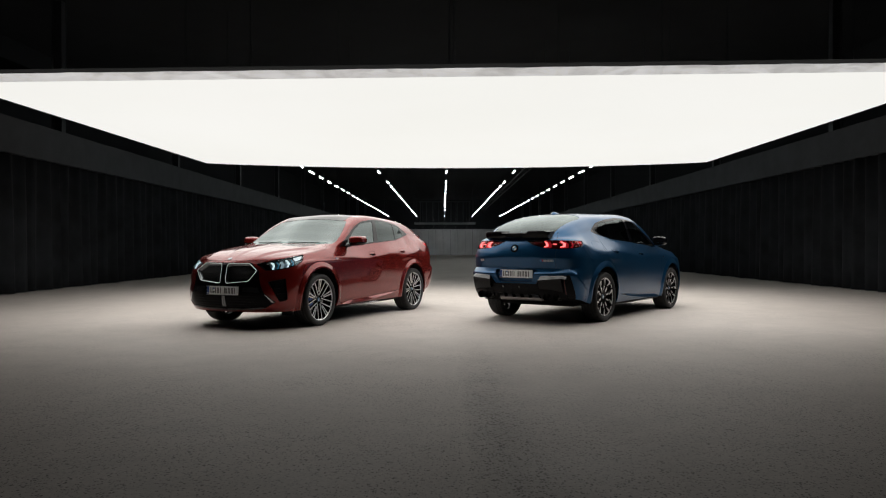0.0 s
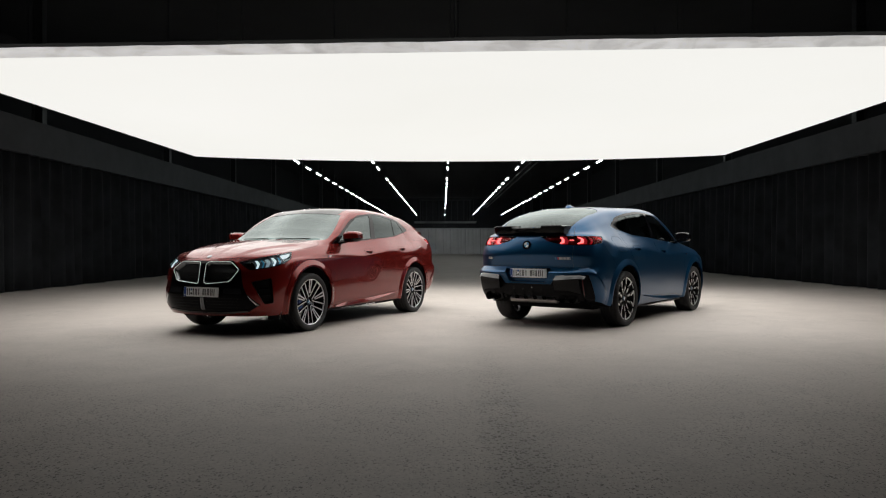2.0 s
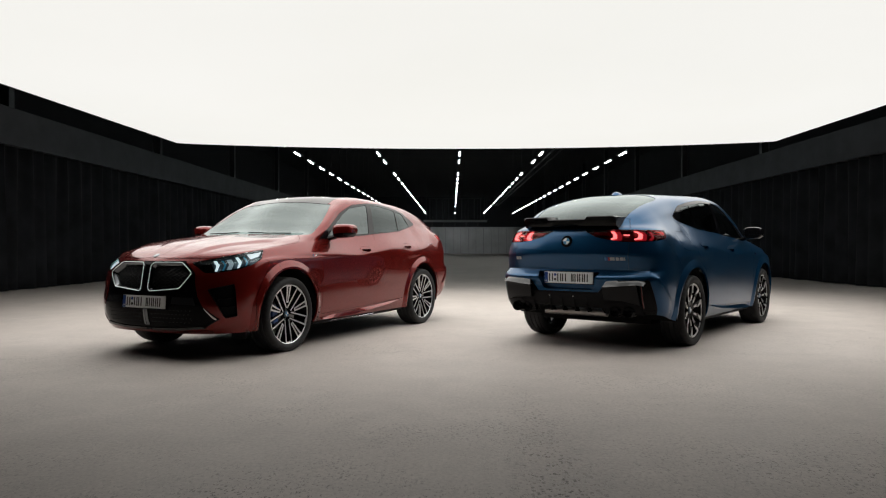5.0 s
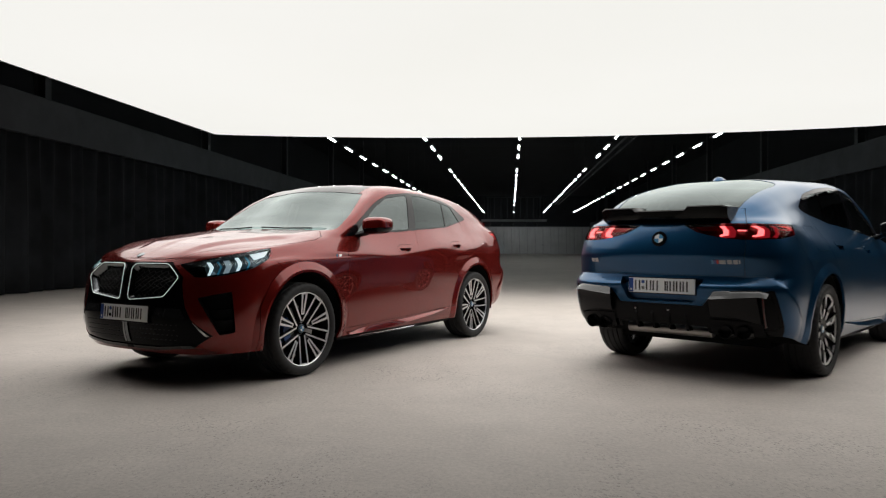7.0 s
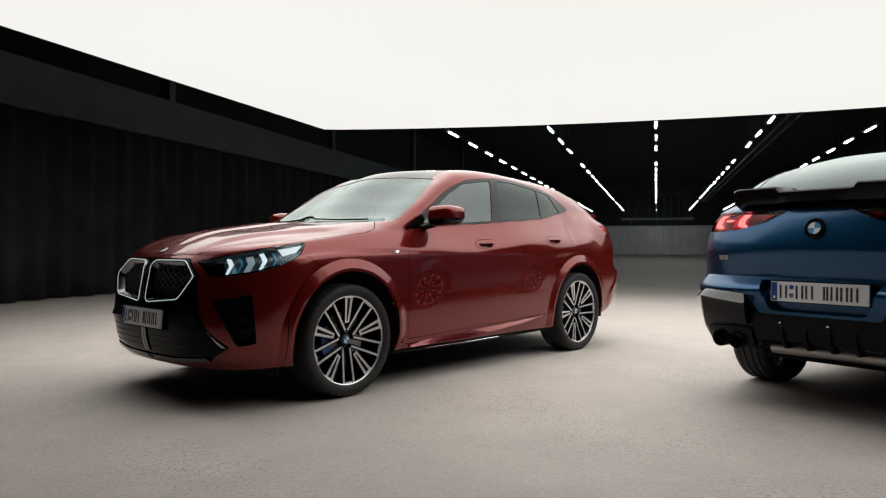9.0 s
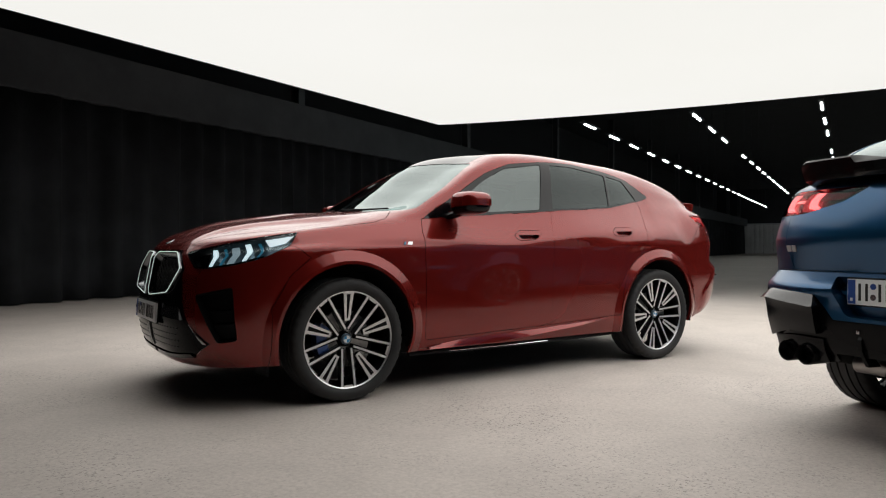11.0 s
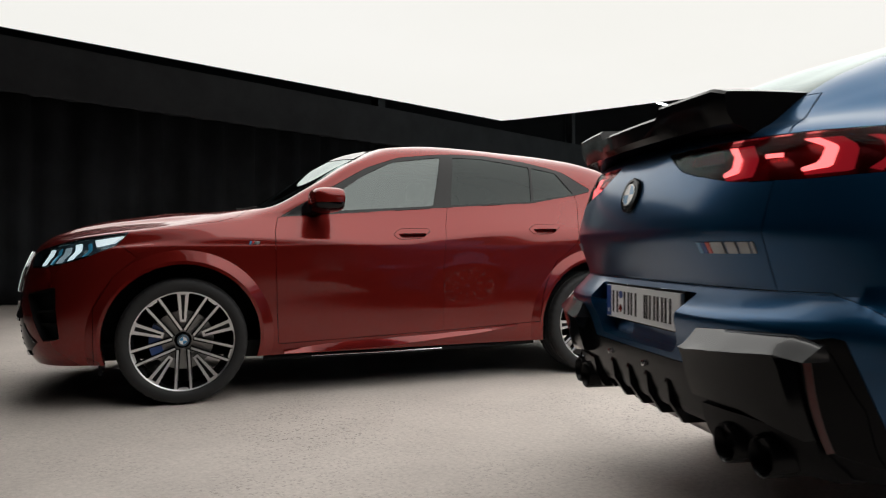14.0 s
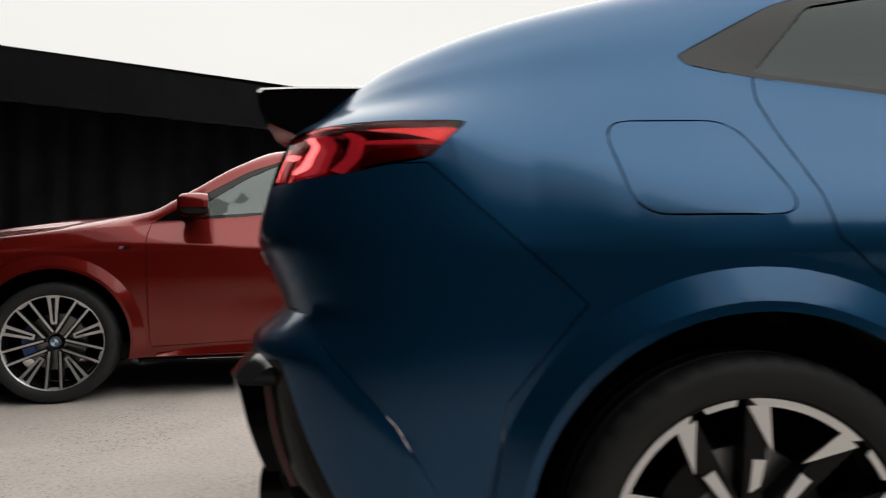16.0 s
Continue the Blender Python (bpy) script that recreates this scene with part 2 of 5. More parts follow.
curtain("wall_west", "y", X0, Y0, 93.0, 3.25, 1)
curtain("wall_east", "y", X1, Y0, 93.0, 3.25, 1)
curtain("wall_south", "x", Y0, X0, X1, 3.25, 1)
for nm, x, sgn in (("parapet_west", X0, -1), ("parapet_east", X1, 1)):
    bm = box(min(x - sgn * 0.16, x + sgn * 0.30), max(x - sgn * 0.16, x + sgn * 0.30), Y0, Y1, 3.20, 4.02, 0.02)
    tagged(part(nm, bm, M_PARAPET), "dark concrete parapet beam above the curtain", "beam", kind="structure")
    bm = box(min(x + sgn * 3.4, x + sgn * 3.7), max(x + sgn * 3.4, x + sgn * 3.7), Y0, Y1, 0, 7.6)
    tagged(part("wall_outer_" + nm[8:], bm, M_CEIL), "dark outer wall of the hall", "wall", kind="structure")
    for y in range(-10, 90, 8):
        c = thing("column", "dark steel column standing on the parapet", "column", pose(x + sgn * 0.18, y + 4.4, 4.02), "columns on the parapets")
        bm = box(-0.12, 0.12, -0.012, 0.012, 0, 3.48)
        add_box(bm, -0.13, -0.115, -0.1, 0.1, 0, 3.48)
        add_box(bm, 0.115, 0.13, -0.1, 0.1, 0, 3.48)
        part("shaft", bm, M_STEEL, c)
tagged(part("wall_back", box(X0 - 3.7, X1 + 3.7, Y0 - 0.6, Y0 - 0.3, 0, 7.6), M_CEIL), "dark end wall behind the curtain", "wall", kind="structure")
tagged(part("ceiling", box(-16, 16, Y0 - 1, Y1 + 2, 7.5, 7.8), M_CEIL), "dark unlit hall ceiling", "ceiling", kind="structure")

# far end: pale sheeting in bays, dark wall above
sheet = part("wall_north", box(-14, 14, Y1, Y1 + 0.3, 0, 7.6), M_CEIL)
tagged(sheet, "dark far end wall of the hall", "wall", kind="structure")
for i in range(22):
    x = -11.0 + i
    pts = [[(x + 0.98 * k / 8, Y1 - 0.06 - 0.03 * abs(math.sin(k * math.pi / 4)), z) for k in range(9)] for z in (0.02, 1.7, 3.36)]
    part("panel", grid_mesh(pts), M_GREYWALL, sheet)
part("rail", box(-11, 11, Y1 - 0.14, Y1 - 0.02, 3.37, 3.50), M_SLAB, sheet)

# rows of strip lights
HT = 4.35
tube_me = None


def strip_light(x, y, z, label, group, glow):
    global tube_me
    f = thing("strip_light", label, "ceiling light", pose(x, y, z, 0 if glow is M_TUBE else 55, 0, 0 if glow is M_TUBE else 0), group)
    if tube_me is None:
        hm = mesh_of(box(-0.06, 0.06, -0.78, 0.78, 0.05, 0.10, 0.008), "housing")
        hm.materials.append(M_STEEL)
        wm = mesh_of(tube([(0, 0, 0.1), (0, 0, 3.16)], 0.006, 5), "hanger")
        wm.materials.append(M_STEEL)
        tube_me = (hm, wm)
    if glow.name not in bpy.data.meshes:
        tm = mesh_of(box(-0.022, 0.022, -0.48, 0.48, 0.012, 0.05, 0.010), glow.name, 40)
        tm.materials.append(glow)
    part("tube", bpy.data.meshes[glow.name], None, f)
    part("housing", tube_me[0], None, f)
    if glow is M_TUBE:
        part("hanger", tube_me[1], None, f)
    else:
        part("hanger", tube([(0, 0.04, 0.09), (0, 2.93, 1.93 + 0.16)], 0.02, 6), M_STEEL, f)


for row in range(5):
    for k in range(8, 32):
        if row in (1, 2, 3) and k in (14, 25) or row == 2 and 26 < k < 31:
            continue
        strip_light(0.14 + (row - 2) * 2.99, 2.41 * k - 0.25, HT, "lit strip light hanging in a row under the dark ceiling", "rows of strip lights", M_TUBE)
tray = thing("cable_tray", "dark steel cable tray running under the ceiling", "cable tray", pose(3.95, 44, 4.7))
for dx in (-0.15, 0.15):
    part("side_rail", box(dx - 0.01, dx + 0.01, -24, 24, 0, 0.08), M_STEEL, tray)
for k in range(40):
    part("rung", box(-0.14, 0.14, -23.6 + 1.2 * k, -23.56 + 1.2 * k, 0.01, 0.03), M_STEEL, tray)
for k in range(9):
    part("hanger", tube([(0, -22 + 5.5 * k, 0.03), (0, -22 + 5.5 * k, 2.81)], 0.008, 5), M_STEEL, tray)
# gallery frame at the far end, hiding added lamps that brighten the wall
gal = thing("gallery", "dark steel gallery with pale floor slab and upright bars", "gallery", pose(0.2, 80, 0))
part("slab", box(-3.5, 3.5, -0.6, 0.6, 3.78, 3.86, 0.02), M_SLAB, gal)
part("fascia", box(-3.45, 3.45, -0.56, -0.5, 3.62, 3.78), M_SLAB, gal)
for k in range(9):
    part("bar", box(-2.8 + 0.7 * k - 0.06, -2.8 + 0.7 * k + 0.06, -0.05, 0.05, 3.86, 6.2), M_STEEL, gal)
part("top_rail", box(-3.0, 3.0, -0.06, 0.06, 6.2, 6.35), M_STEEL, gal)
for dx in (-3.2, 3.2):
    part("hanger", box(dx - 0.03, dx + 0.03, -0.03, 0.03, 3.86, 7.5), M_STEEL, gal)
for k in range(5):
    strip_light(-2.6 + 1.4 * k, 89.0, 4.05, "unseen lamp added behind the far gallery to light the end wall", "work lights under the gallery", M_HIDDENLAMP)

# ---- light box over the cars ----
LX0, LX1, LZ = -6.03, 6.67, 3.2


def silk_point(u, v):
    """u across, v from the front edge to the back edge."""
    a, b = LX0 - 0.33 * (1 - v), LX1 - 0.19 * (1 - v)
    x = a + (b - a) * u
    y0 = 8.764 - 0.05 * x
    y = y0 + (17.85 - 0.1 * u - y0) * v
    sag = 0.14 * math.sin(math.pi * u) ** 0.8 * v ** 0.7
    return Vector((x, y, (3.171 - 0.002 * x) * (1 - v) + LZ * v - sag))


sbx = thing("light_box", "huge glowing white fabric light box hung over the cars", "light box")
part("silk", grid_mesh([[silk_point(i / 40, j / 30) for j in range(31)] for i in range(41)]), M_SILK, sbx, "glowing white silk underside", smooth=60)
edge = []
N = 60
rowsk = []
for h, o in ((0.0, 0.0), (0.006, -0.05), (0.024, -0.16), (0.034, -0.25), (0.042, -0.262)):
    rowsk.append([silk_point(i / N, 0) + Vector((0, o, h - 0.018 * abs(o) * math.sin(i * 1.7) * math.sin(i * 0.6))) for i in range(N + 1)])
part("skirt", grid_mesh(rowsk), M_SKIRTGLOW, sbx, "creased pale fabric skirt with painted glow", smooth=60)
hem = [silk_point(0, j / 20) for j in range(21)] + [silk_point(i / 20, 1) for i in range(1, 21)] + [silk_point(1, 1 - j / 20) for j in range(1, 21)]
part("hem", tube([p + Vector((0, 0, 0.03)) for p in hem], 0.035, 8), M_BLACKCLOTH, sbx, smooth=60)
top = [[silk_point(u, v) + Vector((0, 0, 0.16)) for v in (0, 0.5, 1)] for u in (0, 0.5, 1)]
part("cover", grid_mesh(top), M_BLACKCLOTH, sbx)
ring_ = [(0, 0), (0, 1), (1, 1), (1, 0)]
for (a, b), (c, d) in zip(ring_, ring_[1:]):
    apron = bmesh.new()
    grid_mesh([[silk_point(a + (c - a) * k / 20, b + (d - b) * k / 20) + Vector((0, 0, h)) for h in (0.06, 0.6)] for k in range(21)], apron)
    part("side_apron", apron, M_BLACKCLOTH, sbx)
for u in (0.1, 0.5, 0.9):
    for v in (0.05, 0.5, 0.95):
        q = silk_point(u, v)
        part("wire", tube([q + Vector((0, 0, 0.15)), (q.x, q.y, 7.5)], 0.006, 5), M_STEEL, sbx)

# the lamps behind the silk throw most of their light downward, as through a honeycomb
throw = bpy.data.lights.new("light_box_throw", "AREA")
throw.shape, throw.size, throw.size_y = "RECTANGLE", 12.5, 8.6
throw.energy, throw.spread, throw.color = 420.0, radians(158), (1.0, 0.985, 0.945)
ob = bpy.data.objects.new("light_box_throw", throw)
scene.collection.objects.link(ob)
ob.matrix_basis = pose(0.30, 13.45, 3.04)

# ---- car materials ----
M_RED = mat("deep_red_metallic_paint", (0.172, 0.0105, 0.0078), 0.25, 0.52, 0.80, 0.008, spec=0.1)
M_BLUE = mat("satin_blue_metallic_paint", (0.0064, 0.057, 0.138), 0.29, 0.66, 0.60, 0.12, spec=0.1)
for pm, am, ci in ((M_RED, 0.006, 1.55), (M_BLUE, 0.02, 1.50)):
    nodes_of(pm)[2].inputs["Coat IOR"].default_value = ci
    t_ = noise_tex(pm, 900, 2, 0.5)
    bump(pm, t_.outputs["Fac"], am, 0.0004)
M_GLOSSBLACK = mat("gloss_black_trim", (0.004, 0.004, 0.005), 0.08, spec=0.20)
M_SATINBLACK = mat("satin_black_trim", (0.004, 0.004, 0.005), 0.22, spec=0.10)
M_BLACK = mat("matt_black_plastic", (0.005, 0.005, 0.006), 0.55, spec=0.12)
M_LINER = mat("black_liner", (0.006, 0.006, 0.006), 0.9, spec=0.2)
M_RUBBER = mat("tyre_rubber", (0.020, 0.020, 0.021), 0.62, spec=0.3)
t_ = noise_tex(M_RUBBER, 220, 3)
bump(M_RUBBER, t_.outputs["Fac"], 0.15, 0.001)
M_ALU = mat("machined_alloy", (0.78, 0.78, 0.79), 0.38, 1.0)
M_DARKALU = mat("dark_grey_alloy_paint", (0.008, 0.008, 0.009), 0.26, spec=0.14)
M_CHROME = mat("satin_chrome", (0.72, 0.73, 0.74), 0.16, 1.0)
M_DISC = mat("brake_disc_steel", (0.30, 0.30, 0.30), 0.4, 1.0)
M_CALIPER = mat("blue_caliper_paint", (0.02, 0.08, 0.30), 0.35, 0, 0.5)
M_SEAT = mat("dark_leather", (0.03, 0.03, 0.032), 0.55)
M_DRL = mat("headlight_led", (0.9, 0.95, 1.0), 0.3, emit=(0.78, 0.95, 1.0), strength=0.80)
M_DRLBLUE = mat("headlight_blue_accent", (0.06, 0.36, 0.55), 0.2, 0.3, 1.0, emit=(0.05, 0.35, 0.55), strength=0.18)
M_LAMPIN = mat("headlight_chrome_inside", (0.30, 0.31, 0.33), 0.22, 0.9)
M_TAILRED = mat("tail_light_red_plastic", (0.22, 0.004, 0.008), 0.12, 0, 1.0, 0.03)
M_TAILLED = mat("tail_light_led", (0.9, 0.1, 0.08), 0.3, emit=(1.0, 0.46, 0.44), strength=2.0)
M_TAILBAND = mat("tail_light_lit_band", (0.5, 0.02, 0.03), 0.2, 0, 0.8, emit=(1.0, 0.22, 0.20), strength=0.55)
M_TAILDIM = mat("tail_light_dim_band", (0.5, 0.02, 0.03), 0.2, 0, 0.8, emit=(1.0, 0.10, 0.16), strength=0.18)
M_REFLECTOR = mat("red_reflector", (0.07, 0.004, 0.004), 0.25, 0, 0.2)
M_PLATE = mat("white_plate", (0.80, 0.81, 0.82), 0.4)
M_PLATEBLUE = mat("plate_blue_band", (0.015, 0.06, 0.26), 0.4)
M_PLATEINK = mat("plate_black_ink", (0.01, 0.01, 0.01), 0.5)
M_HUBCAP = mat("hub_cap_dark_blue", (0.03, 0.07, 0.11), 0.3, 0.2, 0.6)
M_FACET = mat("gloss_black_facet", (0.02, 0.02, 0.022), 0.14, spec=0.6)
M_TRIM = mat("gloss_black_window_trim", (0.004, 0.004, 0.005), 0.06, spec=0.35)
M_ROOF = mat("dark_roof_glass", (0.004, 0.004, 0.005), 0.04, spec=1.0)
M_MESH = mat("dark_grille_mesh", (0.014, 0.014, 0.015), 0.35, spec=0.25)
M_NOSE = mat("black_nose_panel", (0.004, 0.004, 0.005), 0.12, spec=0.07)
M_SPOILER = mat("black_spoiler_plastic", (0.004, 0.004, 0.0045), 0.16, spec=0.18)
M_BADGEBLUE = mat("badge_light_blue", (0.03, 0.22, 0.45), 0.3, 0, 0.8)
M_BADGEWHITE = mat("badge_white", (0.75, 0.75, 0.75), 0.3, 0, 0.8)
M_BADGERED = mat("badge_red", (0.5, 0.02, 0.02), 0.3, 0, 0.8)


def glass_mat(name, tint, shine=0.95, ior=1.75):
    """Tinted car glass: a clear tint below, a mirror-like shine by Fresnel on top."""
    m = bpy.data.materials.new(name)
    m.use_nodes = True
    n, l = m.node_tree.nodes, m.node_tree.links
    n.clear()
    out = n.new("ShaderNodeOutputMaterial")
    tr = n.new("ShaderNodeBsdfTransparent")
    tr.inputs["Color"].default_value = (*tint, 1)
    gl = n.new("ShaderNodeBsdfGlossy")
    gl.inputs["Roughness"].default_value = 0.02
    gl.inputs["Color"].default_value = (0.90 * shine, shine, 0.99 * shine, 1)
    fr = n.new("ShaderNodeFresnel")
    fr.inputs["IOR"].default_value = ior
    mx = n.new("ShaderNodeMixShader")
    l.new(fr.outputs[0], mx.inputs[0])
    l.new(tr.outputs[0], mx.inputs[1])
    l.new(gl.outputs[0], mx.inputs[2])
    l.new(mx.outputs[0], out.inputs["Surface"])
    return m


M_GLASS = glass_mat("tinted_car_glass", (0.14, 0.155, 0.15), ior=2.0)
M_GLASSDARK = glass_mat("privacy_car_glass", (0.05, 0.055, 0.06), ior=1.50)
M_LENS = glass_mat("clear_lamp_lens", (0.92, 0.94, 0.95), ior=1.45)
M_LENSRED = glass_mat("red_lamp_lens", (1.0, 0.36, 0.38), shine=0.35, ior=1.45)

# ---- the car body's surface ----
# levels from the sill to the belt: heights at front, side, rear; nose x, nose roundness; half widths at x = 1.55, 0.4, -1.35, -1.75; tail x, tail roundness
LEVELS = (
    (0.225, 0.240, 0.36, 2.16, 3.1, 0.835, 0.835, 0.850, 0.830, -2.255, 3.6),
    (0.310, 0.320, 0.42, 2.215, 3.2, 0.862, 0.866, 0.875, 0.855, -2.300, 3.7),
    (0.450, 0.470, 0.53, 2.24, 3.2, 0.882, 0.887, 0.890, 0.868, -2.332, 3.8),
    (0.600, 0.620, 0.62, 2.24, 3.0, 0.890, 0.898, 0.900, 0.876, -2.342, 3.8),
    (0.700, 0.740, 0.700, 2.235, 2.8, 0.890, 0.902, 0.902, 0.876, -2.364, 3.6),
    (0.740, 0.800, 0.768, 2.23, 2.7, 0.888, 0.901, 0.900, 0.872, -2.288, 3.6),
    (0.790, 0.880, 0.915, 2.215, 2.5, 0.879, 0.900, 0.897, 0.865, -2.364, 3.2),
)
MIDRIB = (0.808, 0.893, 0.965, 2.207, 2.45, 0.870, 0.899, 0.895, 0.860, -2.360, 3.1)
SHOULDER = (0.832, 0.950, 1.148, 2.195, 2.4, 0.854, 0.894, 0.858, 0.810, -2.302, 3.0)
SHOULDER_X = (-2.34, -2.0, -1.7, -1.3, -0.9, -0.6, -0.25, 0.2, 0.65, 1.0, 1.35, 1.7, 2.2)
SHOULDER_Z = (1.148, 1.125, 1.060, 0.990, 0.978, 0.968, 0.935, 0.910, 0.922, 0.930, 0.915, 0.885, 0.832)
BELT = (0.872, 0.0, 1.18, 2.165, 2.3, 0.804, 0.812, 0.720, 0.700, -2.262, 3.0)
BELT_X = (-2.3, -2.05, -1.75, -1.45, -1.25, -0.9, -0.3, 0.3, 0.83, 1.05, 1.55, 1.9, 2.15)
BELT_Z = (1.180, 1.200, 1.235, 1.250, 1.222, 1.170, 1.127, 1.083, 1.050, 1.030, 0.972, 0.925, 0.875)
# cross sections above the belt: station, x at the centre, then (y as share, z) three times, z at the centre
TOP_FRONT = (
    (2.42, 2.165, 0.90, 0.872, 0.75, 0.872, 0.40, 0.872, 0.872),
    (2.30, 2.13, 0.90, 0.885, 0.75, 0.893, 0.40, 0.898, 0.900),
    (2.12, 2.02, 0.91, 0.920, 0.75, 0.938, 0.40, 0.952, 0.956),
    (1.80, 1.82, 0.92, 0.962, 0.75, 0.990, 0.40, 1.010, 1.016),
    (1.55, 1.63, 0.93, 0.992, 0.75, 1.022, 0.40, 1.040, 1.048),
    (1.20, 1.325, 0.94, 1.040, 0.77, 1.070, 0.42, 1.086, 1.090),
    (0.98, 1.120, 0.955, 1.066, 0.84, 1.096, 0.45, 1.109, 1.112),
)
TOP_MID = (
    (0.86, 0.930, 0.972, 1.087, 0.902, 1.116, 0.50, 1.121, 1.142),
    (0.60, 0.665, 0.964, 1.194, 0.930, 1.240, 0.52, 1.256, 1.290),
    (0.30, 0.440, 0.900, 1.352, 0.868, 1.408, 0.52, 1.418, 1.450),
    (0.00, 0.213, 0.880, 1.437, 0.803, 1.513, 0.47, 1.541, 1.545),
    (-0.30, -0.15, 0.873, 1.473, 0.780, 1.538, 0.46, 1.570, 1.581),
    (-0.85, -0.80, 0.884, 1.449, 0.785, 1.516, 0.46, 1.556, 1.571),
)
TOP_REAR = (
    (-1.30, -1.32, 0.905, 1.395, 0.806, 1.480, 0.47, 1.533, 1.543),
    (-1.70, -1.78, 0.93, 1.322, 0.818, 1.402, 0.48, 1.437, 1.448),
    (-2.00, -2.05, 0.93, 1.253, 0.818, 1.306, 0.48, 1.331, 1.340),
    (-2.20, -2.18, 0.92, 1.208, 0.80, 1.232, 0.46, 1.252, 1.258),
    (-2.38, -2.228, 0.91, 1.190, 0.78, 1.200, 0.45, 1.208, 1.212),
    (-2.54, -2.262, 0.90, 1.180, 0.75, 1.180, 0.40, 1.180, 1.180),
)


def smooth_interp(x, xs, ys):
    """Monotone cubic through points with rising xs."""
    xs, ys = np.array(xs, float), np.array(ys, float)
    h, d = np.diff(xs), np.diff(ys) / np.diff(xs)
    m = np.zeros(len(xs))
    m[0], m[-1] = d[0], d[-1]
    for i in range(1, len(xs) - 1):
        if d[i - 1] * d[i] > 0:
            w1, w2 = 2 * h[i] + h[i - 1], h[i] + 2 * h[i - 1]
            m[i] = (w1 + w2) / (w1 / d[i - 1] + w2 / d[i])
    x = np.clip(np.asarray(x, float), xs[0], xs[-1])
    k = np.clip(np.searchsorted(xs, x) - 1, 0, len(xs) - 2)
    t = (x - xs[k]) / h[k]
    return (ys[k] * (2 * t**3 - 3 * t**2 + 1) + h[k] * m[k] * (t**3 - 2 * t**2 + t) + ys[k + 1] * (3 * t**2 - 2 * t**3) + h[k] * m[k + 1] * (t**3 - t**2))


NF, NS, NR = 50, 150, 44      # samples round the nose, along the side, round the tail
XA, XB = 1.55, -1.75


def ring(level, curve=None):
    """One level's line on the left half, from the nose round the side to the tail."""
    zf, zm, zr, xf, nf, wa, wd, wr, wb, xr, nr = level
    th = (np.linspace(0, 1, NF, endpoint=False) ** 0.92) * math.pi / 2
    fx, fy = XA + (xf - XA) * np.cos(th) ** (2 / nf), wa * np.sin(th) ** (2 / nf)
    sx = np.linspace(XA, XB, NS, endpoint=False)
    sy = smooth_interp(-sx, (-1.55, -1.1, -0.4, 0.3, 1.0, 1.35, 1.75), (wa, (wa + wd) / 2 + 0.004, wd, wd, (wd + wr) / 2, wr, wb))
    th = (1 - (1 - np.linspace(0, 1, NR)) ** 0.92) * math.pi / 2
    rx, ry = XB + (xr - XB) * np.sin(th) ** (2 / nr), wb * np.maximum(np.cos(th), 0) ** (2 / nr)
    x, y = np.concatenate([fx, sx, rx]), np.concatenate([fy, sy, ry])
    y[0] = y[-1] = 0
    # even out the joints between arcs and side
    for _ in range(12):
        y[1:-1] = 0.25 * y[:-2] + 0.5 * y[1:-1] + 0.25 * y[2:]
    y[0] = y[-1] = 0
    if curve:
        z = smooth_interp(x, *curve)
    else:
        z = smooth_interp(x, (xr, -2.15, -1.55, 1.35, 2.0, xf), (zr, zr, zm, zm, zf + 0.35 * (zm - zf), zf)) if zm != zf else np.full_like(x, zm)
    return np.stack([x, y, z], 1)


def body_columns():
    rings = [ring(l) for l in LEVELS + (MIDRIB,)]
    belt = ring(BELT, (BELT_X, BELT_Z))
    sh = ring(SHOULDER, (SHOULDER_X, SHOULDER_Z))
    rings += [sh, belt]
    x, y = belt[:, 0], belt[:, 1]
    st = x.copy()
    i, j = NF, NF + NS
    st[:i] = x[:i] + 0.255 * (1 - y[:i] / y[i])
    st[j:] = x[j:] - 0.25 * (1 - y[j:] / y[j])
    keys = np.array(TOP_REAR[::-1] + TOP_MID[::-1] + TOP_FRONT[::-1])
    col = lambda k: smooth_interp(st, keys[:, 0], keys[:, k])
    cx = col(1)
    for k in (2, 4, 6):
        sy, sz = col(k), col(k + 1)
        rings.append(np.stack([x + (cx - x) * (1 - sy), y * sy, np.maximum(sz, belt[:, 2])], 1))
    zc = np.maximum(col(8), belt[:, 2])
    rings.append(np.stack([cx, 0 * y, zc], 1))
    return np.array(rings)            # [level][sample][3]


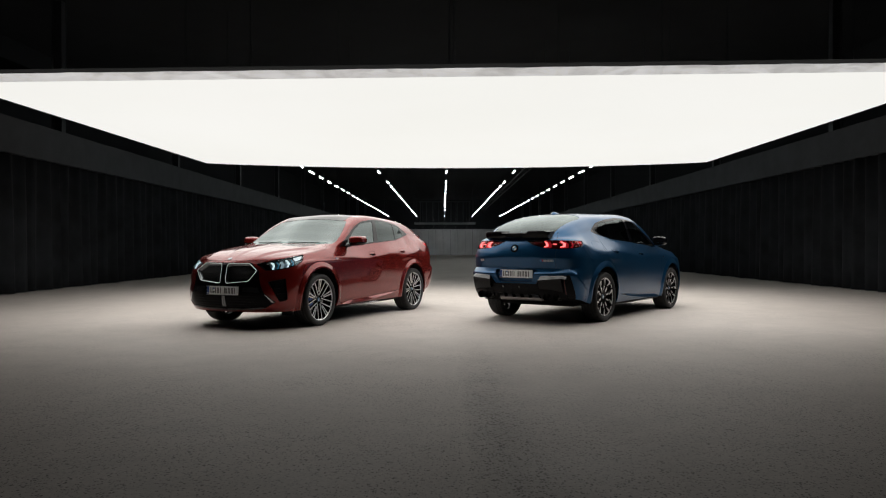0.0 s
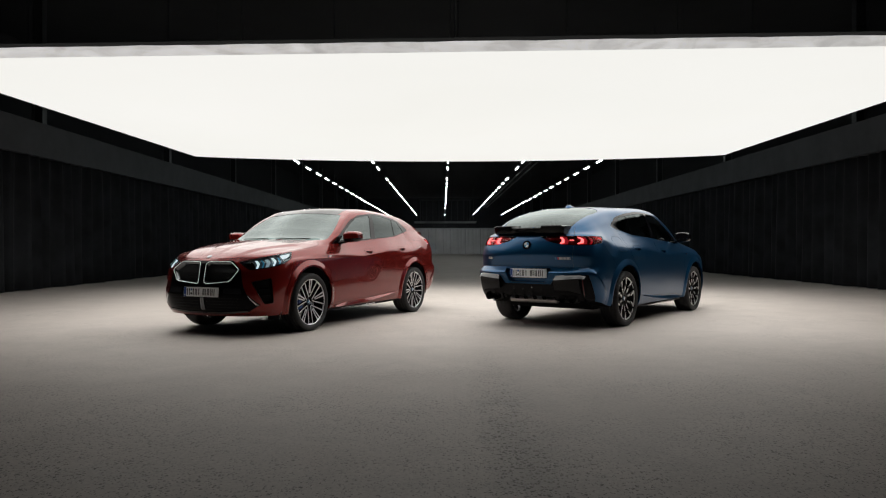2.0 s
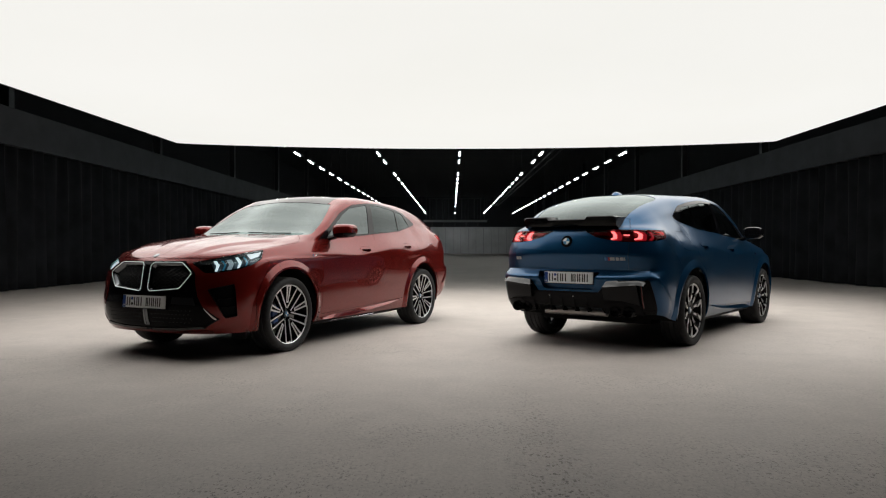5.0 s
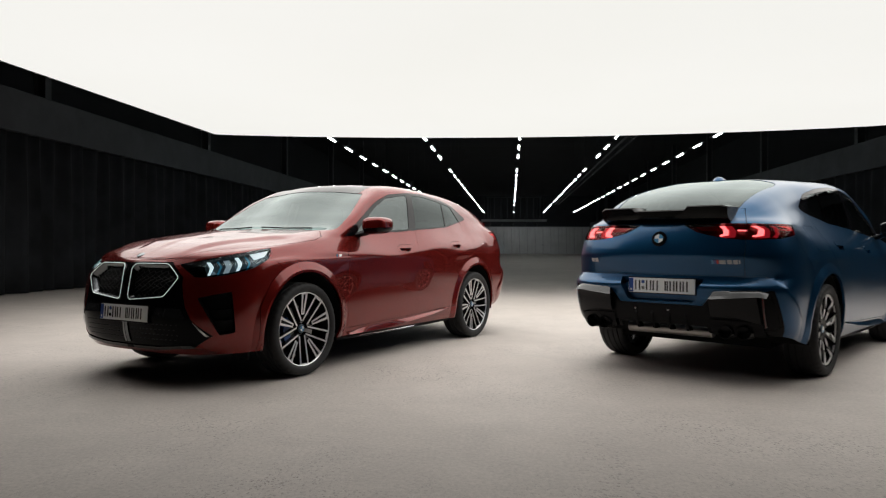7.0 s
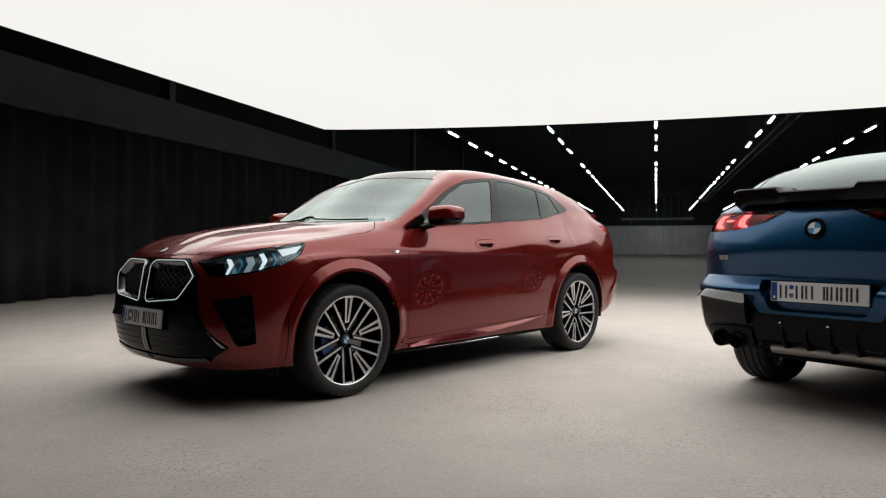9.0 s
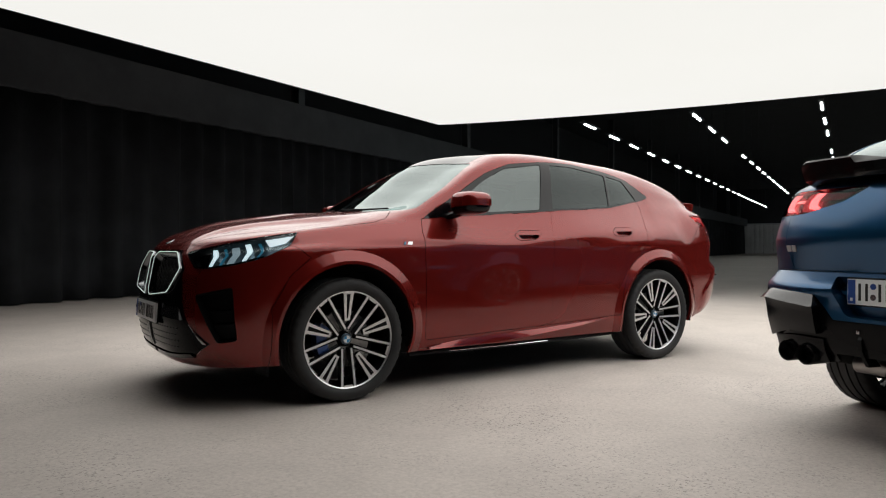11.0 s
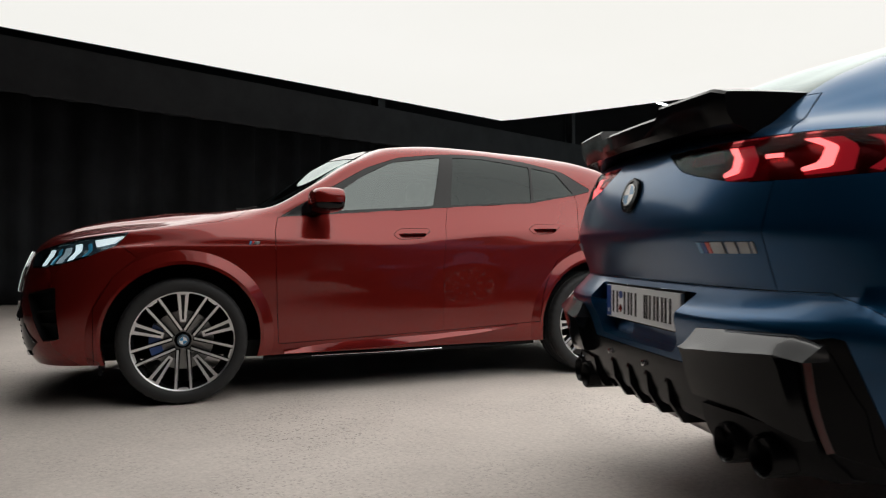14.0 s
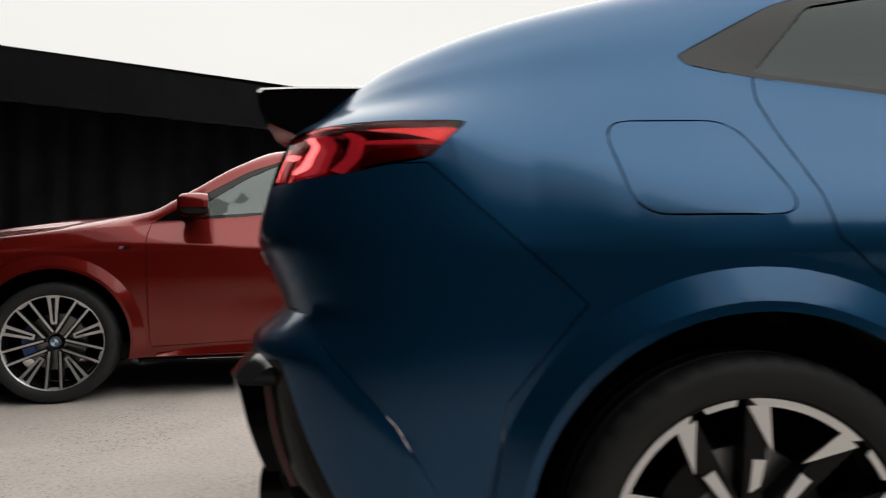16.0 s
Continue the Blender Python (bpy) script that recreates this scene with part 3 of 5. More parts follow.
def loft():
    """The left half of the body as a fine grid."""
    R = body_columns()
    mirror = R[-2] * np.array([1, -1, 1])
    ext = np.concatenate([[2 * R[0] - R[1]], R, [mirror]])
    ext[0][:, 1] = R[0][:, 1] - 0.05
    out = []
    n = len(R)
    for k in range(n - 1):
        p0, p1, p2, p3 = ext[k:k + 4]
        d = [np.maximum(np.linalg.norm(b - a, axis=1), 1e-4) ** 0.5 for a, b in ((p0, p1), (p1, p2), (p2, p3))]
        length = np.median(np.linalg.norm(p2 - p1, axis=1))
        steps = max(3, int(round(length / 0.015)))
        t0 = 0 * d[0]
        t1, t2, t3 = d[0], d[0] + d[1], d[0] + d[1] + d[2]
        for s in range(steps):
            t = (t1 + (t2 - t1) * s / steps)[:, None]
            T0, T1, T2, T3 = (a[:, None] for a in (t0, t1, t2, t3))
            A1 = (T1 - t) / (T1 - T0) * p0 + (t - T0) / (T1 - T0) * p1
            A2 = (T2 - t) / (T2 - T1) * p1 + (t - T1) / (T2 - T1) * p2
            A3 = (T3 - t) / (T3 - T2) * p2 + (t - T2) / (T3 - T2) * p3
            lin = p1 + (p2 - p1) * ((t - T1) / (T2 - T1))
            B1 = (T2 - t) / (T2 - T0) * A1 + (t - T0) / (T2 - T0) * A2
            B2 = (T3 - t) / (T3 - T1) * A2 + (t - T1) / (T3 - T1) * A3
            row = (T2 - t) / (T2 - T1) * B1 + (t - T1) / (T2 - T1) * B2
            # sharp folds across the tail
            w = (np.clip((-1.75 - row[:, 0]) / 0.25, 0, 1) * (0.85 if k in (4, 5, 6) else 0.0))[:, None]
            # a firm shoulder line along the side
            w += (np.clip((row[:, 0] + 1.9) / 0.3, 0, 1) * np.clip((1.45 - row[:, 0]) / 0.3, 0, 1) * (0.45 if k in (7, 8) else 0.0))[:, None]
            out.append(row + (lin - row) * w)
    out.append(R[-1])
    g = np.array(out)
    g[:, 0, 1] = g[:, -1, 1] = 0
    g[-1, :, 1] = 0
    g[:, :, 1] = np.maximum(g[:, :, 1], 0)
    # haunch: a fold over the rear arch
    x, y, z = g[..., 0], g[..., 1], g[..., 2]
    zc = smooth_interp(x, (-1.85, -1.69, -1.57, -1.44, -1.29, -1.12, -0.85), (0.86, 0.910, 0.955, 0.967, 0.959, 0.932, 0.90))
    on = np.clip((x + 1.80) / 0.20, 0, 1) * np.clip((-0.75 - x) / 0.35, 0, 1) * (y > 0.5)
    d = z - zc
    d = np.sign(d) * (np.sqrt(d * d + 0.012 ** 2) - 0.012)
    g[..., 1] += on * 0.011 * np.clip(1 - np.where(d > 0, d / 0.13, -d / 0.07), 0, 1)
    # bumper: the shelf's edge turns the corner and runs down towards the wheel
    x, y, z = g[..., 0], g[..., 1], g[..., 2]
    below = -((z - 0.752) + 1.03 * (x + 2.172)) / 1.43
    on = np.clip((y - 0.60) / 0.14, 0, 1) * np.clip((-1.90 - x) / 0.08, 0, 1) * np.clip((0.80 - z) / 0.05, 0, 1)
    g[..., 1] += on * 0.011 * np.clip(below / 0.022, 0, 1) * np.clip(1 - (below - 0.05) / 0.35, 0, 1)
    # hood: two creases that run from the nose to the windscreen
    x, y, z = g[..., 0], g[..., 1], g[..., 2]
    line = 0.40 + 0.26 * np.clip((2.1 - x) / 0.75, 0, 1)
    k = np.clip((y - line) / 0.028, -1, 1)
    on = np.clip((x - 1.15) / 0.25, 0, 1) * np.clip((2.12 - x) / 0.2, 0, 1) * (z > 0.9) * np.clip((z - smooth_interp(x, BELT_X, BELT_Z)) / 0.03, 0, 1)
    g[..., 2] += on * 0.018 * (1 - 0.5 * (1 + k) - 0.4)
    # and a raised keel between two more lines down its middle
    keel = 0.10 + 0.12 * np.clip((2.1 - x) / 1.0, 0, 1)
    g[..., 2] += on * 0.008 * np.clip((keel + 0.03 - y) / 0.06, 0, 1)
    return g


def half_body():
    g = loft()
    bm = bmesh.new()
    vs = [[bm.verts.new(p) for p in row] for row in g]
    for i in range(len(g) - 1):
        for j in range(g.shape[1] - 1):
            bm.faces.new((vs[i][j + 1], vs[i + 1][j + 1], vs[i + 1][j], vs[i][j]))
    bmesh.ops.remove_doubles(bm, verts=bm.verts, dist=0.0006)
    bmesh.ops.dissolve_degenerate(bm, dist=1e-5, edges=bm.edges)
    bm.normal_update()
    return bm


SIDE = (Vector((1, 0, 0)), Vector((0, 0, 1)), Vector((0, 1, 0)))
FRONT = (Vector((0, 1, 0)), Vector((0, 0, 1)), Vector((1, 0, 0)))
REAR = (Vector((0, 1, 0)), Vector((0, 0, 1)), Vector((-1, 0, 0)))
TOP = (Vector((1, 0, 0)), Vector((0, 1, 0)), Vector((0, 0, 1)))
FRONT45 = (Vector((-0.8, 0.6, 0)), Vector((0, 0, 1)), Vector((0.6, 0.8, 0)))
REAR45 = (Vector((0.8, 0.6, 0)), Vector((0, 0, 1)), Vector((-0.6, 0.8, 0)))


def inside(p, poly):
    x, y = p
    hit = False
    for i in range(len(poly)):
        (x1, y1), (x2, y2) = poly[i - 1], poly[i]
        if (y1 > y) != (y2 > y) and x < (x2 - x1) * (y - y1) / (y2 - y1) + x1:
            hit = not hit
    return hit


def rounded(poly, r, n=4):
    """Rounds an outline's corners."""
    out = []
    m = len(poly)
    for i in range(m):
        p, a, b = Vector(poly[i]), Vector(poly[i - 1]), Vector(poly[(i + 1) % m])
        k = min(r, 0.45 * (a - p).length, 0.45 * (b - p).length)
        s, e = p + (a - p).normalized() * k, p + (b - p).normalized() * k
        for t in range(n + 1):
            t /= n
            out.append(tuple((1 - t) ** 2 * s + 2 * t * (1 - t) * p + t * t * e))
    return out


def circle(cx, cz, r, n=56):
    return [(cx + r * math.cos(2 * math.pi * k / n), cz + r * math.sin(2 * math.pi * k / n)) for k in range(n)]


def cut(bm, poly, view, where=None, least=0.08):
    """Cuts an outline, seen along view, into the skin and returns the faces inside it."""
    U, V, N = view
    xs, ys = [p[0] for p in poly], [p[1] for p in poly]
    x0, x1, y0, y1 = min(xs) - 0.05, max(xs) + 0.05, min(ys) - 0.05, max(ys) + 0.05
    bm.normal_update()

    def ok(f):
        if f.normal.dot(N) < least:
            return False
        c = f.calc_center_median()
        return x0 < c.dot(U) < x1 and y0 < c.dot(V) < y1 and (where is None or where(c))

    cand = {f for f in bm.faces if ok(f)}
    for i in range(len(poly)):
        a, b = poly[i - 1], poly[i]
        d = (b[0] - a[0], b[1] - a[1])
        n = math.hypot(*d)
        if n < 1e-5:
            continue
        lox, hix, loy, hiy = min(a[0], b[0]) - 0.002, max(a[0], b[0]) + 0.002, min(a[1], b[1]) - 0.002, max(a[1], b[1]) + 0.002
        near = []
        for f in cand:
            us = [(v.co.dot(U), v.co.dot(V)) for v in f.verts]
            if min(u for u, _ in us) > hix or max(u for u, _ in us) < lox or min(v for _, v in us) > hiy or max(v for _, v in us) < loy:
                continue
            s = [(u - a[0]) * -d[1] + (v - a[1]) * d[0] for u, v in us]
            if min(s) < 0 < max(s):
                near.append(f)
        if not near:
            continue
        geom = list({e for f in near for e in f.edges}) + list({v for f in near for v in f.verts}) + near
        r = bmesh.ops.bisect_plane(bm, geom=geom, dist=2e-5, plane_co=U * a[0] + V * a[1], plane_no=(U * -d[1] + V * d[0]).normalized())
        cand = {f for f in cand if f.is_valid} | {f for f in r["geom"] if isinstance(f, bmesh.types.BMFace)}
    bm.normal_update()
    res = []
    for f in cand:
        if f.is_valid and ok(f):
            c = f.calc_center_median()
            if inside((c.dot(U), c.dot(V)), poly):
                res.append(f)
    return res


def take(bm, faces):
    """Moves faces into a bmesh of their own."""
    out = bmesh.new()
    vm = {}
    for f in faces:
        for v in f.verts:
            if v not in vm:
                vm[v] = out.verts.new(v.co)
        out.faces.new([vm[v] for v in f.verts])
    bmesh.ops.delete(bm, geom=faces, context="FACES")
    out.normal_update()
    return out


def lip(bm, gap=0.002, depth=0.014, sink=0.0, keep_centre=True):
    """Draws an open edge back by gap and folds it inward, so that panels meet in a real joint."""
    bm.normal_update()
    edges = [e for e in bm.edges if e.is_boundary and not (keep_centre and all(abs(v.co.y) < 1e-4 for v in e.verts))]
    verts = {v for e in edges for v in e.verts}
    move = {}
    for v in verts:
        n = v.normal.copy()
        d = Vector()
        for f in v.link_faces:
            d += f.calc_center_median() - v.co
        for e in v.link_edges:
            if e.is_boundary and e in edges:
                t = (e.other_vert(v).co - v.co)
                if t.length > 1e-7:
                    t.normalize()
                    d -= t * d.dot(t) * 0.5
        d -= n * d.dot(n)
        if d.length > 1e-7:
            d.normalize()
        if abs(v.co.y) < 1e-4:
            d.y = 0
        move[v] = (v.co + d * gap, n)
    if sink:
        for v in bm.verts:
            v.co = v.co - v.normal * sink
    new_v = {}
    for v, (co, n) in move.items():
        v.co = co - n * sink
        w = v.co - n * depth
        if abs(v.co.y) < 1e-4:
            w.y = 0
        new_v[v] = bm.verts.new(w)
    for e in edges:
        f = e.link_faces[0]
        a, b = e.verts
        for l in f.loops:
            if l.edge == e:
                a, b = l.vert, l.link_loop_next.vert
        try:
            bm.faces.new((b, a, new_v[a], new_v[b]))
        except ValueError:
            pass
    return bm


def raise_by(bm, h):
    bm.normal_update()
    for v in bm.verts:
        v.co += v.normal * h
    return bm


def mirrored(bm):
    out = bm.copy()
    for v in out.verts:
        v.co.y = -v.co.y
    bmesh.ops.reverse_faces(out, faces=out.faces)
    return out


def whole(bm):
    """Joins a half with its mirror image across the middle."""
    m = mirrored(bm)
    me = bpy.data.meshes.new("tmp")
    m.to_mesh(me)
    m.free()
    bm.from_mesh(me)
    bpy.data.meshes.remove(me)
    bmesh.ops.remove_doubles(bm, verts=[v for v in bm.verts if abs(v.co.y) < 0.0008], dist=0.0016)
    return bm


FW, RW, HUB = 1.346, -1.346, 0.352
PANELS = {}
SKIN = []
# outlines, in the plane of their view
HEADLAMP = [(-1.435, 0.848), (-1.256, 0.884), (-1.03, 0.928), (-0.815, 0.962), (-0.845, 0.882), (-0.96, 0.822), (-1.10, 0.783), (-1.257, 0.763), (-1.345, 0.762)]
TAILLAMP = [(-1.742, 1.146), (-1.55, 1.147), (-1.30, 1.145), (-1.022, 1.142), (-1.055, 1.067), (-1.20, 1.040), (-1.39, 1.031), (-1.545, 1.038), (-1.60, 1.052), (-1.69, 1.084)]
KIDNEY = [(0.038, 0.825), (0.07, 0.852), (0.37, 0.852), (0.505, 0.758), (0.40, 0.622), (0.06, 0.592), (0.036, 0.62)]
MASK = [(-0.001, 0.86), (0.05, 0.862), (0.38, 0.862), (0.515, 0.762), (0.53, 0.68), (0.56, 0.56), (0.60, 0.48), (0.72, 0.365), (0.60, 0.285), (0.3, 0.258), (-0.001, 0.255)]
INTAKE = [(-1.33, 0.622), (-1.11, 0.665), (-1.085, 0.385), (-1.19, 0.37)]
DIFFUSER = [(-0.001, 0.560), (0.32, 0.560), (0.405, 0.668), (0.695, 0.684), (0.748, 0.666), (0.79, 0.53), (0.785, 0.40), (0.76, 0.30), (-0.001, 0.30)]
BELTLINE = [(0.3, 1.090), (-0.27, 1.131), (-0.90, 1.173), (-1.30, 1.242)]
HANDLES = ((0.0, 0.0), (-0.950, 0.036))
HANDLE = [(0.12, 0.955), (0.07, 0.990), (-0.115, 0.993), (-0.128, 0.975), (-0.085, 0.940), (-0.05, 0.926), (0.09, 0.923)]


def cut_body():
    bm = half_body()
    side = lambda c: c.y > 0.45
    SKIN.append(BVHTree.FromBMesh(bm))
    for cx in (FW, RW):
        cz = HUB + 0.012
        for r in (0.545, 0.520, 0.497, 0.478, 0.458, 0.438):
            cut(bm, circle(cx, cz, r, 72), SIDE, side)
        hole = cut(bm, circle(cx, cz, 0.418), SIDE, side)
        bmesh.ops.delete(bm, geom=hole, context="FACES")
        for v in bm.verts:
            r = math.hypot(v.co.x - cx, v.co.z - cz)
            if v.co.y > 0.45 and r < 0.497:
                v.co.y += 0.022 * min(1.0, (0.497 - r) / 0.059)
    P = PANELS
    trim = [(0.805, 1.056), (0.597, 1.180), (0.254, 1.377), (0.033, 1.455), (-0.283, 1.491), (-0.577, 1.497), (-0.933, 1.461), (-1.208, 1.408), (-1.425, 1.290), (-1.412, 1.270)] + BELTLINE[::-1]
    tf = take(bm, cut(bm, rounded(trim, 0.02), SIDE, side))
    P["glass_front"] = take(tf, cut(tf, rounded([(0.64, 1.088), (0.269, 1.330), (0.083, 1.419), (-0.254, 1.467), (-0.175, 1.140)], 0.02), SIDE))
    P["glass_rear"] = take(tf, cut(tf, rounded([(-0.295, 1.148), (-0.345, 1.470), (-0.566, 1.470), (-0.927, 1.428), (-0.908, 1.186)], 0.015), SIDE))
    P["glass_quarter"] = take(tf, cut(tf, rounded([(-0.945, 1.425), (-1.144, 1.397), (-1.275, 1.250), (-0.928, 1.190)], 0.015), SIDE))
    P["window_trim"] = tf
    fd = [(0.815, 1.054), (0.838, 0.97), (0.839, 0.825), (0.830, 0.50), (0.822, 0.308), (-0.215, 0.340), (-0.208, 0.74), (-0.235, 1.0), (-0.268, 1.1308), (0.0, 1.1116), (0.3, 1.0898)]
    P["door_front"] = take(bm, cut(bm, fd, SIDE, side))
    rd = [(-0.2155, 0.340), (-0.2085, 0.74), (-0.2355, 1.0), (-0.2685, 1.1308), (-0.6, 1.1530), (-0.90, 1.1728), (-1.28, 1.2383), (-1.285, 1.19), (-1.268, 1.125), (-1.225, 1.0), (-1.205, 0.913), (-1.12, 0.835), (-1.03, 0.775), (-0.955, 0.64), (-0.918, 0.534), (-0.905, 0.372)]
    P["door_rear"] = take(bm, cut(bm, rd, SIDE, side))
    for nm, (dx, dz) in zip(("front", "rear"), HANDLES):
        sh = [(x + dx, z + dz) for x, z in HANDLE]
        lo = [(0.085 + dx, 0.957 + dz), (-0.100 + dx, 0.960 + dz), (-0.080 + dx, 0.932 + dz), (0.060 + dx, 0.930 + dz)]
        d = P["door_" + nm]
        P["handle_" + nm] = take(d, cut(d, rounded(sh, 0.022), SIDE, side))
        P["handle_recess_" + nm] = take(P["handle_" + nm], cut(P["handle_" + nm], rounded(lo, 0.012), SIDE, side))
    P["fuel_flap"] = take(bm, cut(bm, rounded([(-1.605, 1.142), (-1.345, 1.142), (-1.255, 0.955), (-1.56, 0.955)], 0.058, 6), SIDE, side))
    ws = [(-0.001, 1.119), (0.40, 1.115), (0.62, 1.104), (0.735, 1.110), (0.752, 1.126), (0.726, 1.235), (0.655, 1.375), (0.598, 1.452), (0.30, 1.478), (-0.001, 1.484)]
    P["windscreen"] = take(bm, cut(bm, ws, FRONT, lambda c: 0.2 < c.x < 1.3 and c.z > 1.1))
    rp = [(0.47, -0.001), (0.41, 0.30), (0.27, 0.555), (-0.35, 0.555), (-1.10, 0.52), (-1.16, 0.30), (-1.17, -0.001)]
    P["roof_panel"] = take(bm, cut(bm, rp, TOP, lambda c: c.z > 1.35))
    rw = [(-1.33, -0.001), (-1.36, 0.40), (-1.45, 0.535), (-1.55, 0.555), (-2.12, 0.49), (-2.165, 0.3), (-2.185, -0.001)]
    P["rear_window"] = take(bm, cut(bm, rounded(rw[:1] + rw[1:], 0.03), TOP, lambda c: c.z > 1.2))
    P["headlamp"] = take(bm, cut(bm, rounded(HEADLAMP, 0.012), FRONT45, lambda c: c.x > 1.4 and c.y > 0.3))
    P["tail_lamp"] = take(bm, cut(bm, rounded(TAILLAMP, 0.012), REAR45, lambda c: c.x < -1.7))
    P["kidney"] = take(bm, cut(bm, rounded(KIDNEY, 0.03), FRONT, lambda c: c.x > 1.8))
    P["nose_mask"] = take(bm, cut(bm, MASK, FRONT, lambda c: c.x > 1.8))
    P["side_intake"] = take(bm, cut(bm, rounded(INTAKE, 0.015), FRONT45, lambda c: c.x > 1.6))
    hood = [(2.11, 0.40), (2.02, 0.50), (1.85, 0.635), (1.62, 0.772), (1.37, 0.800), (1.15, 0.806), (1.05, 0.782), (0.965, 0.690), (1.03, 0.50), (1.075, 0.25), (1.085, -0.001), (2.145, -0.001), (2.14, 0.2)]
    P["hood"] = take(bm, cut(bm, hood, TOP, lambda c: c.z > 0.85))
    P["plate_recess"] = take(bm, cut(bm, rounded([(-0.5, 0.752), (0.325, 0.752), (0.27, 0.60), (0.24, 0.578), (-0.5, 0.578)], 0.015), REAR, lambda c: c.x < -2))
    P["diffuser"] = take(bm, cut(bm, DIFFUSER, REAR, lambda c: c.x < -1.9))
    ds = take(bm, cut(bm, [(-1.335, 0.683), (-1.311, 0.678), (-1.279, 0.600), (-1.240, 0.506), (-1.205, 0.42), (-1.16, 0.25), (-1.62, 0.25), (-1.50, 0.65)], REAR45, lambda c: c.x < -1.9))
    low = cut(P["diffuser"], [(-0.001, 0.405), (0.335, 0.405), (0.365, 0.20), (-0.001, 0.20)], REAR)
    bmesh.ops.delete(P["diffuser"], geom=low, context="FACES")
    P["diffuser_corner"] = ds
    tg = [(-0.001, 0.772), (0.59, 0.772), (0.602, 0.95), (0.60, 1.05), (0.585, 1.15), (0.545, 1.215), (0.53, 1.26), (-0.001, 1.26)]
    P["tailgate"] = take(bm, cut(bm, tg, REAR, lambda c: c.x < -2.0))
    rb = [(-2.6, 0.765), (-2.20, 0.775), (-2.168, 0.75), (-2.0, 0.576), (-1.93, 0.46), (-1.86, 0.2), (-2.6, 0.2)]
    P["rear_bumper"] = take(bm, cut(bm, rb, SIDE, lambda c: c.x < -1.8, least=-0.2))
    qb = [(-1.94, 1.055), (-1.80, 0.93), (-1.655, 0.795), (-1.80, 0.62), (-1.86, 0.2), (-2.6, 0.2), (-2.6, 1.055)]
    P["rear_corner"] = take(bm, cut(bm, qb, SIDE, lambda c: c.x < -1.5, least=-0.2))
    fb = [(1.66, 0.885), (1.58, 0.82), (1.70, 0.72), (1.80, 0.55), (1.80, 0.1), (2.5, 0.1), (2.5, 0.885)]
    P["front_bumper"] = take(bm, cut(bm, fb, SIDE, lambda c: c.x > 1.5, least=-0.2))
    P["body"] = bm


cut_body()


# ---- the parts of a car, built once ----
def skin(view, u, v, h=0.0):
    """The point of the body's left half seen at (u, v) along a view, lifted by h; a negative y gives the right half."""
    U, V, N = view
    o = U * u + V * v + N * 6
    flip = (view in (FRONT, REAR)) and u < 0
    if flip:
        o.y = -o.y
    p, n, _, _ = SKIN[0].ray_cast(o, -N)
    if p is None:
        p, n, _, _ = SKIN[0].find_nearest(U * u + V * v + N * 0.9)
    q = p + n * h
    if flip:
        q.y = -q.y
    return q


def strip(view, A, B, m=4, h=(0.0, 0.0), base=-0.01, bm=None):
    """A piece that lies on the skin between two lines of equal length, with its edges folded down to base."""
    bm = bm or bmesh.new()
    rows = []
    for a, b in zip(A, B):
        rows.append([bm.verts.new(skin(view, a[0] + (b[0] - a[0]) * k / m, a[1] + (b[1] - a[1]) * k / m, h[0] + (h[1] - h[0]) * k / m)) for k in range(m + 1)])
    n = len(rows)
    for i in range(n - 1):
        for k in range(m):
            bm.faces.new((rows[i][k], rows[i + 1][k], rows[i + 1][k + 1], rows[i][k + 1]))
    loop = [rows[i][0] for i in range(n)] + [rows[-1][k] for k in range(1, m + 1)] + [rows[i][m] for i in range(n - 2, -1, -1)] + [rows[0][k] for k in range(m - 1, 0, -1)]
    N = view[2]
    low = [bm.verts.new(v.co + N * (base - max(h))) for v in loop]
    for i in range(len(loop)):
        j = (i + 1) % len(loop)
        bm.faces.new((loop[i], loop[j], low[j], low[i]))
    bmesh.ops.recalc_face_normals(bm, faces=bm.faces)
    return bm


def line(pts, n):
    """Even steps along a broken line."""
    pts = [Vector(p) for p in pts]
    d = [0]
    for a, b in zip(pts, pts[1:]):
        d.append(d[-1] + (b - a).length)
    out = []
    for i in range(n + 1):
        s = d[-1] * i / n
        k = max(j for j in range(len(d)) if d[j] <= s + 1e-9)
        k = min(k, len(pts) - 2)
        t = (s - d[k]) / max(d[k + 1] - d[k], 1e-9)
        out.append(tuple(pts[k] + (pts[k + 1] - pts[k]) * t))
    return out


def bucket(bm, depth):
    """Sinks a piece of skin and walls it in."""
    bm.normal_update()
    edges = [(e.verts[0], e.verts[1]) for e in bm.edges if e.is_boundary and not all(abs(v.co.y) < 1e-4 for v in e.verts)]
    up = {}
    for a, b in edges:
        for v in (a, b):
            if v not in up:
                up[v] = v.co.copy()
    for v in bm.verts:
        n = v.normal.copy()
        if abs(v.co.y) < 1e-4:
            n.y = 0
        v.co = v.co - n * depth
    top = {v: bm.verts.new(c) for v, c in up.items()}
    for a, b in edges:
        bm.faces.new((a, b, top[b], top[a]))
    bmesh.ops.recalc_face_normals(bm, faces=bm.faces)
    return bm


